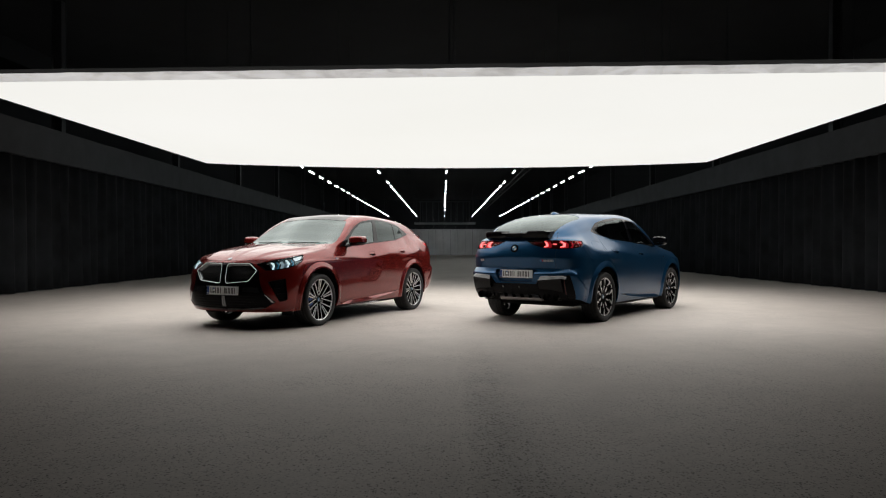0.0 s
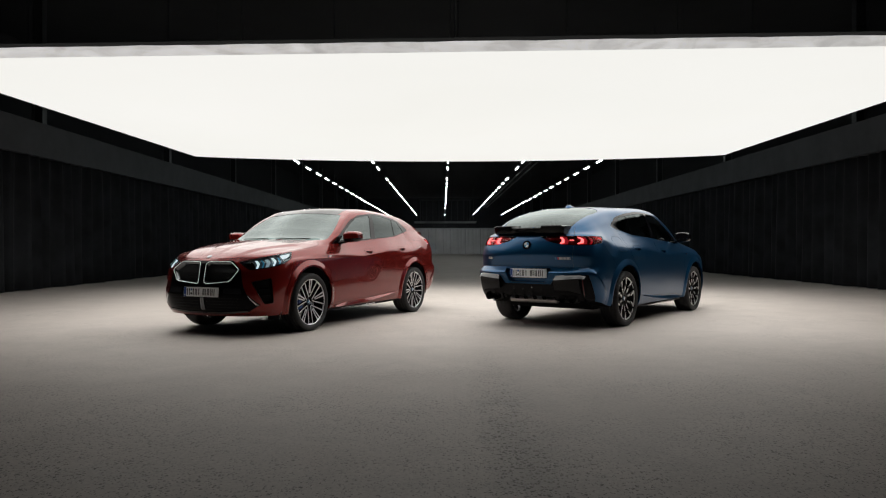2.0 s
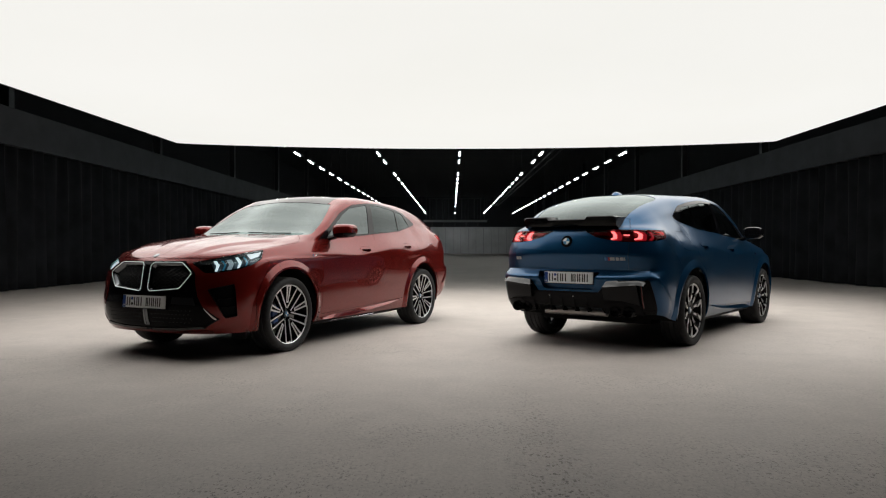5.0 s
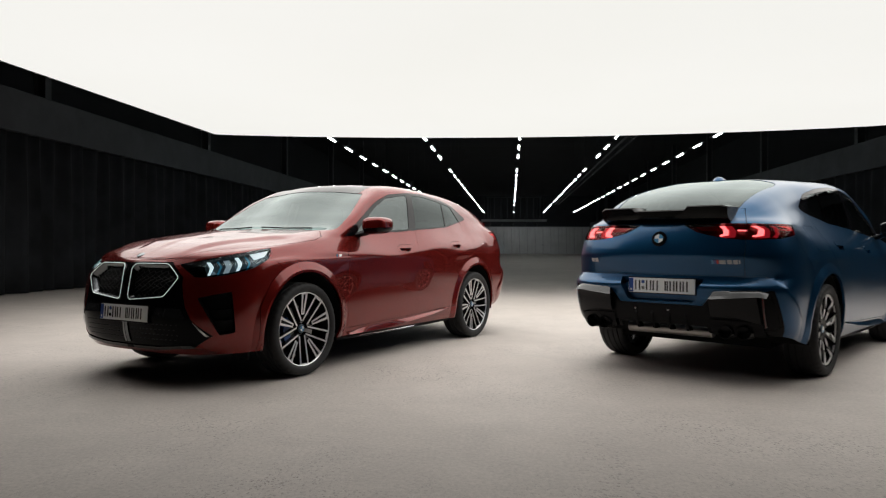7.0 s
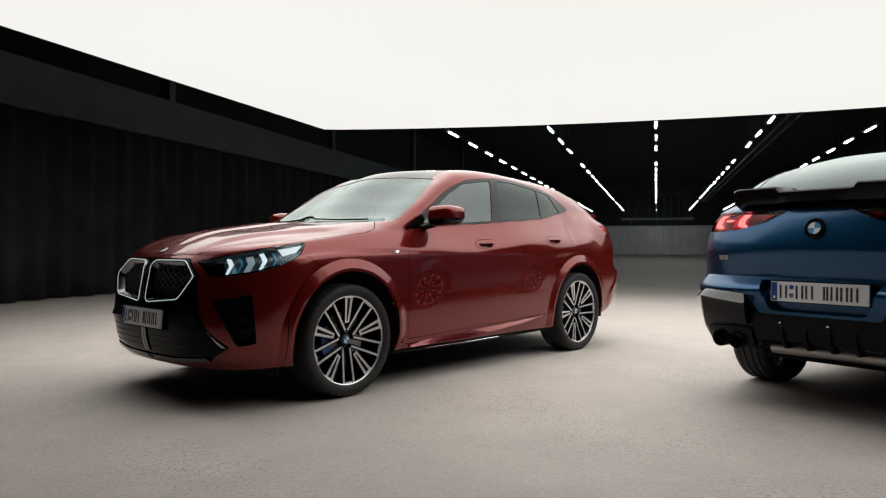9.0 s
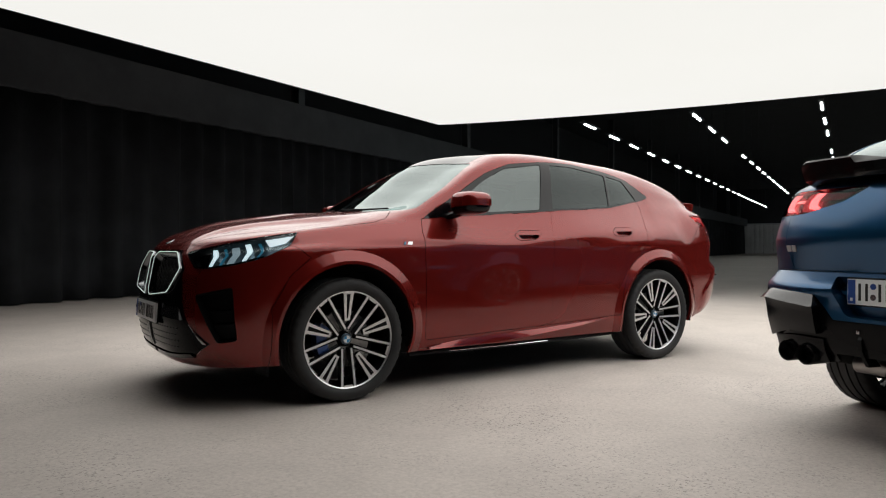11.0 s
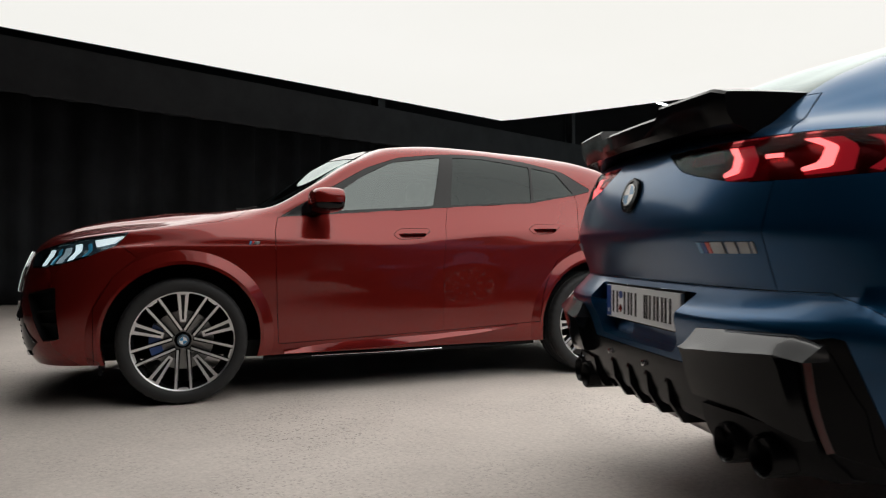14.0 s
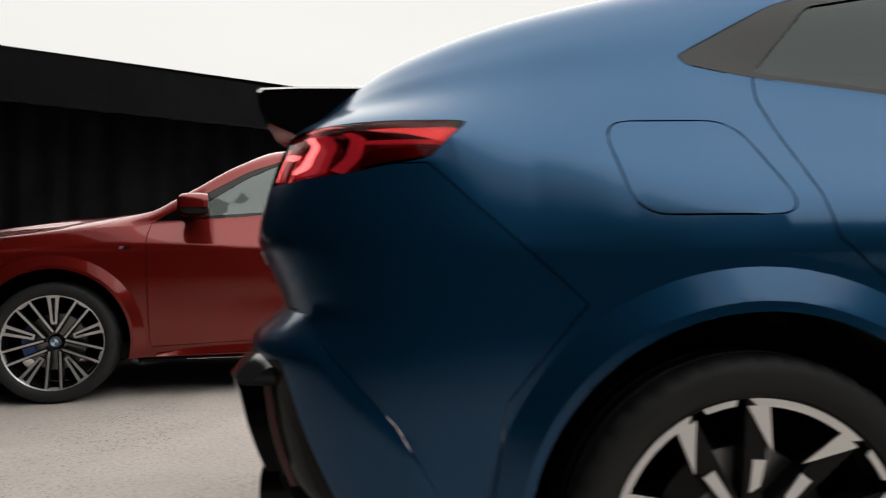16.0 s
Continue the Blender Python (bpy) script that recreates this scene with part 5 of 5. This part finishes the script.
keep("hood_roundel", ball(2.108, 0, 0.914, 0.034, 0.034, 0.005, 2.0, 28, 6))
for v in MESH["hood_roundel"].vertices:
    v.co.z += (2.108 - v.co.x) * 0.45
# wipers, dashboard, seats, wheel
keep("wiper", whole(tube([skin(TOP, x, y, 0.008) for x, y in ((0.985, 0.06), (0.955, 0.3), (0.90, 0.55))], 0.006, 6)), 50)
bm = ball(0.78, 0, 0.98, 0.34, 0.72, 0.12, 4.0, 36, 12)
keep("dashboard", bm, 50)


def seat(x, y):
    bm = ball(x, y, 0.62, 0.27, 0.25, 0.10, 4.0)
    keep_back = ball(x - 0.30, y, 0.93, 0.09, 0.24, 0.32, 3.5, bm=bmesh.new())
    for v in keep_back.verts:
        v.co.x -= (v.co.z - 0.65) * 0.30
    head = ball(x - 0.50, y, 1.31, 0.055, 0.13, 0.085, 3.0)
    return bm, keep_back, head


for nm, x, y in (("l", 0.05, 0.37), ("r", 0.05, -0.37)):
    for k, b in zip(("cushion", "backrest", "headrest"), seat(x, y)):
        keep("seat_%s_%s" % (k, nm), b, 60)
b1, b2, b3 = seat(-0.80, 0.0)
for b in (b1, b2):
    for v in b.verts:
        v.co.y *= 2.4
keep("bench_cushion", b1, 60)
keep("bench_backrest", b2, 60)
b3.free()
bm = tube([(0.46 + 0.08 * math.sin(a), 0.37 + 0.185 * math.cos(a), 1.0 + 0.165 * math.sin(a)) for a in (2 * math.pi * k / 28 for k in range(28))], 0.016, 8, True)
keep("steering_wheel", bm, 60)
bm = ball(0.45, 0, 1.40, 0.02, 0.12, 0.035, 3.0)
keep("inner_mirror", bm, 60)
# wheel arch liner
bm = bmesh.new()
rows = [[(0.432 * math.cos(a), y, 0.432 * math.sin(a)) for a in (math.radians(-12 + 204 * k / 30) for k in range(31))] for y in (0.52, 0.70, 0.868)]
grid_mesh(rows, bm)
grid_mesh([[(0.432 * k * math.cos(a), 0.52, 0.432 * k * math.sin(a)) for a in (math.radians(-12 + 204 * i / 30) for i in range(31))] for k in (0.02, 1.0)], bm)
keep("liner", bm, 50)

# ---- wheels ----
TY = 0.1225


def tyre():
    half = [(0.270, 0.098), (0.279, 0.108), (0.289, 0.116), (0.305, 0.1225), (0.325, 0.1215), (0.338, 0.116), (0.3465, 0.106), (0.3500, 0.094), (0.3510, 0.078), (0.3445, 0.076), (0.3445, 0.067), (0.3520, 0.065), (0.3525, 0.032), (0.3450, 0.030), (0.3450, 0.021), (0.3525, 0.019), (0.3528, 0.0)]
    prof = half + [(r, -y) for r, y in half[-2::-1]]
    seg = 168
    bm = bmesh.new()
    rows = []
    for r, y in prof:
        row = []
        for k in range(seg):
            a = 2 * math.pi * k / seg
            rr = r
            if 0.085 < abs(y) < 0.118 and r > 0.33 and k % 4 == 0:
                rr = r - 0.006
            row.append(bm.verts.new((rr * math.cos(a), y, rr * math.sin(a))))
        rows.append(row)
    for A, B in zip(rows, rows[1:]):
        for k in range(seg):
            bm.faces.new((A[k], A[(k + 1) % seg], B[(k + 1) % seg], B[k]))
    bmesh.ops.recalc_face_normals(bm, faces=bm.faces)
    return bm


keep("tyre", tyre(), 45)
keep("rim", lathe([(0.262, -0.11), (0.268, -0.105), (0.245, -0.08), (0.238, 0.0), (0.246, 0.06), (0.258, 0.092), (0.262, 0.100), (0.272, 0.106), (0.270, 0.098)], 72), 40)
keep("rim_edge", lathe([(0.2610, 0.099), (0.2620, 0.1035), (0.2670, 0.1065), (0.2690, 0.1055)], 72), 40)
keep("brake_disc", lathe([(0.0, 0.03), (0.165, 0.03), (0.167, 0.025), (0.167, 0.005), (0.165, 0.0), (0.0, 0.0)], 48), 30)
bm = bmesh.new()
arc = [(0.180 * math.cos(a), 0.180 * math.sin(a)) for a in (math.radians(-33 + 6 * k) for k in range(12))]
arc2 = [(0.115 * math.cos(a), 0.115 * math.sin(a)) for a in (math.radians(33 - 6 * k) for k in range(12))]
keep("caliper", prism(arc + arc2, lambda u, v, h: Vector((u, h, v)), -0.02, 0.055, bm), 40)
keep("hub_cap", lathe([(0.0, 0.0735), (0.028, 0.0735), (0.032, 0.070), (0.034, 0.05)], 28), 40)
keep("hub_bead", lathe([(0.0225, 0.073), (0.0225, 0.0765), (0.0200, 0.0765), (0.0200, 0.073)], 28), 40)
for k in range(4):
    arc = [(0.0, 0.0)] + [(0.020 * math.cos(math.pi / 2 * (k + i / 6)), 0.020 * math.sin(math.pi / 2 * (k + i / 6))) for i in range(7)]
    keep("hub_field_%d" % k, prism(arc, lambda u, v, h: Vector((u, h, v)), 0.0730, 0.0755))
keep("hub_face", lathe([(0.0, 0.060), (0.034, 0.062), (0.040, 0.056), (0.047, 0.03)], 40), 40)


def dish(u, v, h):
    r = math.hypot(u, v)
    return Vector((u, 0.100 - 0.034 * max(0.0, 1 - r / 0.262) + h, v))


def rot(poly, a):
    c, s = math.cos(a), math.sin(a)
    return [(c * u - s * v, s * u + c * v) for u, v in poly]


def arm(a0, r0, w0, a1, r1, w1):
    """A straight spoke between two places given by angle and radius, with its widths."""
    p, q = Vector((r0 * math.cos(a0), r0 * math.sin(a0))), Vector((r1 * math.cos(a1), r1 * math.sin(a1)))
    d = (q - p).normalized()
    n = Vector((-d.y, d.x))
    return [tuple(p - n * w0 / 2), tuple(q - n * w1 / 2), tuple(q + n * w1 / 2), tuple(p + n * w0 / 2)]


D = math.radians
for k in range(5):
    base = D(90 + 72 * k)
    for s, tag in ((-1, "a"), (1, "b")):
        o = arm(base + s * D(7), 0.055, 0.026, base + s * D(27.5), 0.262, 0.021)
        keep("red_spoke_%d%s" % (k, tag), prism(o, dish, -0.040, -0.0015), 30)
        keep("red_spoke_face_%d%s" % (k, tag), prism(arm(base + s * D(7.5), 0.058, 0.0115, base + s * D(27.5), 0.264, 0.0130), dish, -0.0015, 0.001), 30)
    fork = rot([(0.104, -0.016), (0.262, -0.032), (0.262, 0.032), (0.104, 0.016)], base)
    keep("red_fork_%d" % k, prism(fork, dish, -0.030, -0.0015), 30)
    bm = bmesh.new()
    for s in (-1, 1):
        f = [(0.106, s * 0.0155), (0.262, s * 0.031), (0.262, s * 0.013), (0.120, s * 0.0045), (0.106, s * 0.0045)]
        prism(rot(f if s > 0 else f[::-1], base), dish, -0.0015, 0.001, bm)
    prism(rot([(0.104, -0.0155), (0.116, -0.0155), (0.116, 0.0155), (0.104, 0.0155)], base), dish, -0.0015, 0.0012, bm)
    prism(rot([(0.252, -0.030), (0.265, -0.044), (0.267, 0.0), (0.265, 0.044), (0.252, 0.030)], base), dish, -0.0015, 0.0014, bm)
    keep("red_fork_face_%d" % k, bm, 30)
    t = rot([(0.250, -0.022), (0.266, -0.034), (0.268, 0.0), (0.266, 0.034), (0.250, 0.022)], base + D(36))
    keep("red_lug_%d" % k, prism(t, dish, -0.004, 0.001), 30)
    # the other car's wheel
    bm = bmesh.new()
    n = 14
    outer = [(0.266 * math.cos(a), 0.266 * math.sin(a)) for a in (base + D(-25 + 50 * i / n) for i in range(n + 1))]
    inner = [(0.247 * math.cos(a), 0.247 * math.sin(a)) for a in (base + D(21 - 42 * i / n) for i in range(n + 1))]
    prism(outer + inner, dish, -0.004, 0.0015, bm)
    for s in (-1, 1):
        f = [(0.248 * math.cos(base + s * D(25)), 0.248 * math.sin(base + s * D(25))), (0.250 * math.cos(base + s * D(16)), 0.250 * math.sin(base + s * D(16))), (0.165 * math.cos(base + s * D(10)), 0.165 * math.sin(base + s * D(10)))]
        prism(f if s < 0 else f[::-1], dish, -0.003, 0.0012, bm)
        inner = [(r * math.cos(base + s * D(a)), r * math.sin(base + s * D(a))) for r, a in ((0.150, 13), (0.150, 22), (0.088, 25), (0.100, 14))]
        prism(inner if s < 0 else inner[::-1], dish, -0.003, 0.0008, bm)
    bmesh.ops.recalc_face_normals(bm, faces=bm.faces)
    keep("blue_crown_%d" % k, bm, 30)
    for s, tag in ((-1, "a"), (1, "b")):
        o = arm(base + s * D(20), 0.045, 0.036, base + s * D(20.5), 0.258, 0.040)
        keep("blue_spoke_%d%s" % (k, tag), prism(o, dish, -0.045, -0.0035), 30)
    o = [(r * math.cos(base + D(36 + a)), r * math.sin(base + D(36 + a))) for r, a in ((0.266, -7.5), (0.266, -2.5), (0.266, 2.5), (0.266, 7.5), (0.250, 6), (0.250, 0), (0.250, -6))]
    keep("blue_arc_%d" % k, prism(o[::-1], dish, -0.004, 0.0012), 30)


for nm in list(MESH):
    if nm.startswith(("red_", "blue_")) or nm in ("rim", "rim_edge"):
        for v in MESH[nm].vertices:
            v.co.x *= 1.035
            v.co.z *= 1.035


def give(name, material):
    """A mesh with its material; the second car's other paint takes a copy."""
    me = MESH[name]
    if not me.materials:
        me.materials.append(material)
    elif me.materials[0] != material:
        me = me.copy()
        me.materials.clear()
        me.materials.append(material)
    return me


def wheel(parent, m, kind, front):
    w = part("wheel", give("rim", M_DARKALU), None, parent, "", m=m)
    S = lambda nm, me, material, lab="": part(nm, give(me, material), None, w, lab)
    S("tyre", "tyre", M_RUBBER, "black rubber tyre with block tread")
    S("rim_edge", "rim_edge", M_ALU if kind == "red" else M_DARKALU)
    S("brake_disc", "brake_disc", M_DISC)
    S("caliper", "caliper", M_CALIPER if front and kind == "red" else M_DARKALU)
    S("hub_cap", "hub_cap", M_HUBCAP)
    S("hub_face", "hub_face", M_DARKALU)
    S("hub_bead", "hub_bead", M_CHROME)
    for k in range(4):
        S("hub_field", "hub_field_%d" % k, M_BADGEWHITE if k % 2 else M_BADGEBLUE)
    for k in range(5):
        for t in "ab":
            S("spoke", "%s_spoke_%d%s" % (kind, k, t), M_DARKALU)
            if kind == "red":
                S("spoke_face", "red_spoke_face_%d%s" % (k, t), M_ALU)
        if kind == "red":
            S("fork", "red_fork_%d" % k, M_DARKALU)
            S("fork_face", "red_fork_face_%d" % k, M_ALU)
            S("rim_lug", "red_lug_%d" % k, M_ALU)
        else:
            S("spoke_crown", "blue_crown_%d" % k, M_ALU)
            S("rim_arc", "blue_arc_%d" % k, M_ALU)
    return w


def plate(parent, m, kind):
    w = part("number_plate", give("plate", M_PLATE), None, parent, "white number plate with blue band", m=m)
    part("plate_holder", give("plate_holder", M_BLACK), None, w)
    part("blue_band", give("plate_band", M_PLATEBLUE), None, w)
    part("band_bar", give("plate_star_bar", M_BADGEWHITE), None, w)
    for k in range(7):
        part("sign_bar", give("plate_sign_%d" % k, M_PLATEINK), None, w)
    for z, mt in ((0.026, M_PLATEBLUE), (-0.020, M_CHROME)):
        part("seal", give("plate_seal", mt), None, w, m=Matrix.Translation((0, -0.141, z)) @ pose(0, 0, 0, 0, 0, 90))
    return w


def roundel(parent, m):
    w = part("roundel", give("roundel_ring", M_GLOSSBLACK), None, parent, "round badge with black ring", m=m)
    part("bead", give("roundel_bead", M_CHROME), None, w)
    for k in range(4):
        part("field", give("roundel_field_%d" % k, M_BADGEWHITE if k % 2 else M_BADGEBLUE), None, w)
    return w


def car(name, label, m, paint, roof, kind):
    c = thing(name, label, "car", m, "parked cars")
    P = lambda nm, me, material, lab="", parent=c: part(nm, give(me, material), None, parent, lab)
    P("body", "body", paint)
    P("hood", "hood", paint)
    P("roof_panel", "roof_panel", roof)
    P("windscreen", "windscreen", M_GLASS, "clear windscreen mirroring the light box")
    P("rear_window", "rear_window", M_GLASSDARK, "dark rear window mirroring the light box")
    P("tailgate", "tailgate", paint)
    P("front_bumper", "front_bumper", paint)
    P("rear_bumper", "rear_bumper", paint)
    P("nose_mask", "nose_mask", M_NOSE, "gloss black lower nose panel")
    P("plate_recess", "plate_recess", paint)
    P("diffuser", "diffuser", M_SATINBLACK, "black rear diffuser panel")
    for s in "lr":
        for nm in ("front", "rear"):
            d = P("door", "door_%s_%s" % (nm, s), paint)
            P("window", "glass_%s_%s" % (nm, s), M_GLASS if nm == "front" else M_GLASSDARK, "", d)
            P("handle", "handle_%s_%s" % (nm, s), paint, "", d)
            P("handle_recess", "handle_recess_%s_%s" % (nm, s), paint, "", d)
        P("corner_panel", "rear_corner_" + s, paint)
        P("quarter_window", "glass_quarter_" + s, M_GLASSDARK)
        P("window_trim", "window_trim_" + s, M_TRIM, "gloss black window surround")
        if s == "r":
            P("fuel_flap", "fuel_flap_r", paint)
        hl = P("headlight", "headlamp_bowl_" + s, M_LAMPDARK, "slim headlight with white hook-shaped lights")
        for nm, me, mt in (("led_hook", "led_hook_a", M_DRL), ("led_hook", "led_hook_b", M_DRL), ("accent", "accent_a", M_DRLBLUE), ("accent", "accent_b", M_DRLBLUE), ("pale_guide", "pale_guide", M_DRLPALE), ("top_line", "top_line", M_LAMPIN), ("led_bar", "led_bar", M_DRLDIM), ("projector", "projector", M_GLOSSBLACK), ("sill", "lamp_sill", M_GLOSSBLACK), ("lens", "headlamp", M_LENS)):
            P(nm, me + "_" + s, mt, "", hl)
        tl = P("tail_light", "tail_lamp_bowl_" + s, M_TAILDARK, "red tail light with glowing hook shapes")
        for nm, me, mt in (("led_hook", "tail_hook_out", M_TAILLED), ("led_hook", "tail_hook_in", M_TAILLED), ("hook_glow", "tail_glow_out", M_TAILDIM), ("hook_glow", "tail_glow_in", M_TAILDIM), ("dim_hook", "tail_dim_hook", M_TAILDIM), ("upper_band", "tail_band_top", M_TAILBAND), ("thin_line", "tail_band_line", M_TAILDIM), ("lower_band", "tail_band_low", M_TAILRED), ("inner_bar", "tail_bar_in", M_TAILRED), ("mark", "tail_mark", M_TAILLED), ("lens", "tail_lamp", M_LENSRED)):
            P(nm, me + "_" + s, mt, "", tl)
        g = P("grille", "kidney_bowl_" + s, M_BLACK, "black honeycomb grille with bright frame")
        P("grille_frame", "grille_frame_" + s, M_FRAME, "dark chrome frame", g)
        P("grille_mesh", "grille_mesh_" + s, M_MESH, "", g)
        P("glow_line", "grille_glow_" + s, M_GLOW, "thin white light line", g)
        si = P("side_intake", "intake_bowl_" + s, M_BLACK)
        P("slat", "intake_slat_" + s, M_BLACK, "", si)
        P("slat", "intake_slat_low_" + s, M_BLACK, "", si)
        tagged(P("nose_studs", "lower_mesh_studs_" + s, M_BLACK), kind="stuff")
        P("nose_blade", "nose_blade_" + s, M_CHROME, "satin chrome blade")
        P("nose_vane", "nose_vane_" + s, M_FACET)
        P("wheel_deflector", "wheel_deflector_" + s, M_BLACK)
        P("sill_blade", "sill_blade_" + s, paint)
        P("sill_skirt", "sill_skirt_" + s, M_BLACK)
        P("sill_strip", "sill_strip_" + s, M_CHROME)
        P("diffuser_facet", "diffuser_facet_" + s, M_FACET)
        P("diffuser_block", "diffuser_block_" + s, M_GLOSSBLACK)
        P("diffuser_corner", "diffuser_corner_" + s, M_SATINBLACK)
        P("pipe_shroud", "pipe_shroud_" + s, M_SATINBLACK)
        P("reflector", "reflector_" + s, M_REFLECTOR, "dark red reflector")
        for k in "01":
            P("diffuser_fin", "diffuser_fin_%s_%s" % (k, s), M_SATINBLACK)
            if (k, s) in (("0", "r"), ("1", "l")):
                P("fin_clip", "fin_clip_%s_%s" % (k, s), M_CHROME)
        mi = P("mirror", "mirror_shell_" + s, M_GLOSSBLACK, "door mirror with gloss black base")
        P("mirror_cap", "mirror_cap_" + s, paint if kind == "red" else M_GLOSSBLACK, "", mi)
        P("mirror_glass", "mirror_glass_" + s, M_CHROME, "", mi)
        P("mirror_arm", "mirror_arm_" + s, M_GLOSSBLACK, "", mi)
        P("mirror_sail", "mirror_sail_" + s, M_GLOSSBLACK, "", mi)
        for k, mt in enumerate((M_BADGEBLUE, M_BADGERED, M_CHROME)):
            P("side_badge_stripe", "side_stripe_%d_%s" % (k, s), mt)
    P("nose_post", "nose_post", M_FRAME)
    P("nose_lip", "nose_lip", M_FACET)
    P("spoiler", "spoiler", M_SPOILER if kind == "blue" else paint, "raised tailgate spoiler")
    P("antenna_fin", "antenna_fin", paint)
    P("wiper", "wiper", M_BLACK)
    P("dashboard", "dashboard", M_SEAT)
    P("steering_wheel", "steering_wheel", M_SEAT)
    P("inner_mirror", "inner_mirror", M_BLACK)
    for s in "lr":
        b = P("seat", "seat_backrest_" + s, M_SEAT)
        P("cushion", "seat_cushion_" + s, M_SEAT, "", b)
        P("headrest", "seat_headrest_" + s, M_SEAT, "", b)
    b = P("rear_bench", "bench_backrest", M_SEAT)
    P("cushion", "bench_cushion", M_SEAT, "", b)
    part("underbody", box(-1.75, 1.95, -0.60, 0.60, 0.225, 0.32), M_LINER, c)
    part("floor_pan", box(-1.0, 1.0, -0.80, 0.80, 0.235, 0.33), M_LINER, c)
    if kind == "blue":
        P("muffler", "muffler", M_MUFFLER, "brushed steel silencer")
        for y in (-0.595, -0.475, 0.475, 0.595):
            tp = part("tail_pipe", give("tail_pipe", M_DARKALU), None, c, "dark round tail pipe", m=pose(-2.312 if abs(y) < 0.5 else -2.292, y, 0.385, 0, 0, -90))
            part("core", give("pipe_core", M_LINER), None, tp)
        for k, mt in enumerate((M_BADGEBLUE, M_PLATEBLUE, M_BADGERED)):
            P("badge_stripe", "badge_stripe_%d" % k, mt)
        for k in range(4):
            P("badge_bar", "badge_bar_%d" % k, M_GREYBADGE)
        for k in "01":
            P("small_badge", "badge_bar_small_" + k, M_GREYBADGE)
    if kind == "blue":
        for y in (-0.13, 0.13):
            part("plate_lamp", box(-2.303, -2.292, y - 0.022, y + 0.022, 0.748, 0.752, 0.001), M_PLATELAMP, c, "small lit lamp above the plate")
    q = skin(REAR, 0.0005, 1.04, 0.001)
    lean = math.degrees(math.atan2(skin(REAR, 0.0005, 1.085).x - skin(REAR, 0.0005, 0.995).x, 0.09))
    roundel(c, pose(q.x - 0.004, 0, 1.04, 0, 0, 0) @ pose(0, 0, 0, -lean, 0, -90) @ Matrix.Scale(1.13, 4))
    P("hood_roundel", "hood_roundel", M_FRAME)
    plate(c, pose(-2.311, 0, 0.690, 0, 0, 180), kind)
    plate(c, pose(2.252, 0, 0.503, 0, -4, 0), kind)
    for cx in (FW, RW):
        for sy in (-1, 1):
            wheel(c, pose(cx, sy * 0.778, HUB, 0, (0 if cx > 0 else 21) * sy, 0 if sy > 0 else 180), kind, cx > 0)
            part("arch_liner", give("liner", M_LINER), None, c, m=pose(cx, 0, HUB + 0.012) @ Matrix.Diagonal((1, sy, 1, 1)))
    return c


M_DRLDIM = mat("headlight_pale_guide", (0.75, 0.80, 0.82), 0.25, emit=(0.85, 0.95, 1.0), strength=0.70)
M_DRLPALE = mat("headlight_grey_guide", (0.35, 0.42, 0.46), 0.25, emit=(0.7, 0.9, 1.0), strength=0.22)
M_PLATELAMP = mat("plate_lamp_glow", (0.9, 0.9, 0.9), 0.4, emit=(0.9, 0.96, 1.0), strength=7.0)
M_MUFFLER = mat("brushed_silencer_steel", (0.34, 0.32, 0.31), 0.42, 1.0)
M_GREYBADGE = mat("grey_badge", (0.42, 0.42, 0.43), 0.4, 0.2)
M_FRAME = mat("dark_chrome_frame", (0.20, 0.21, 0.22), 0.2, 1.0)
M_GLOW = mat("grille_light_line", (0.8, 0.9, 0.85), 0.4, emit=(0.85, 1.0, 0.95), strength=0.35)
M_LAMPDARK = mat("headlight_dark_bowl", (0.09, 0.115, 0.13), 0.2, 0.5)
M_TAILDARK = mat("tail_light_dark_bowl", (0.05, 0.002, 0.003), 0.25)
car("red_car", "parked deep red metallic crossover coupe with black grille", pose(-1.889, 11.110, 0, 0, 0, -115.39), M_RED, M_ROOF, "red")
car("blue_car", "parked satin blue crossover coupe with black rear diffuser", pose(2.390, 11.563, 0, 0, 0, 52.76), M_BLUE, M_BLUE, "blue")
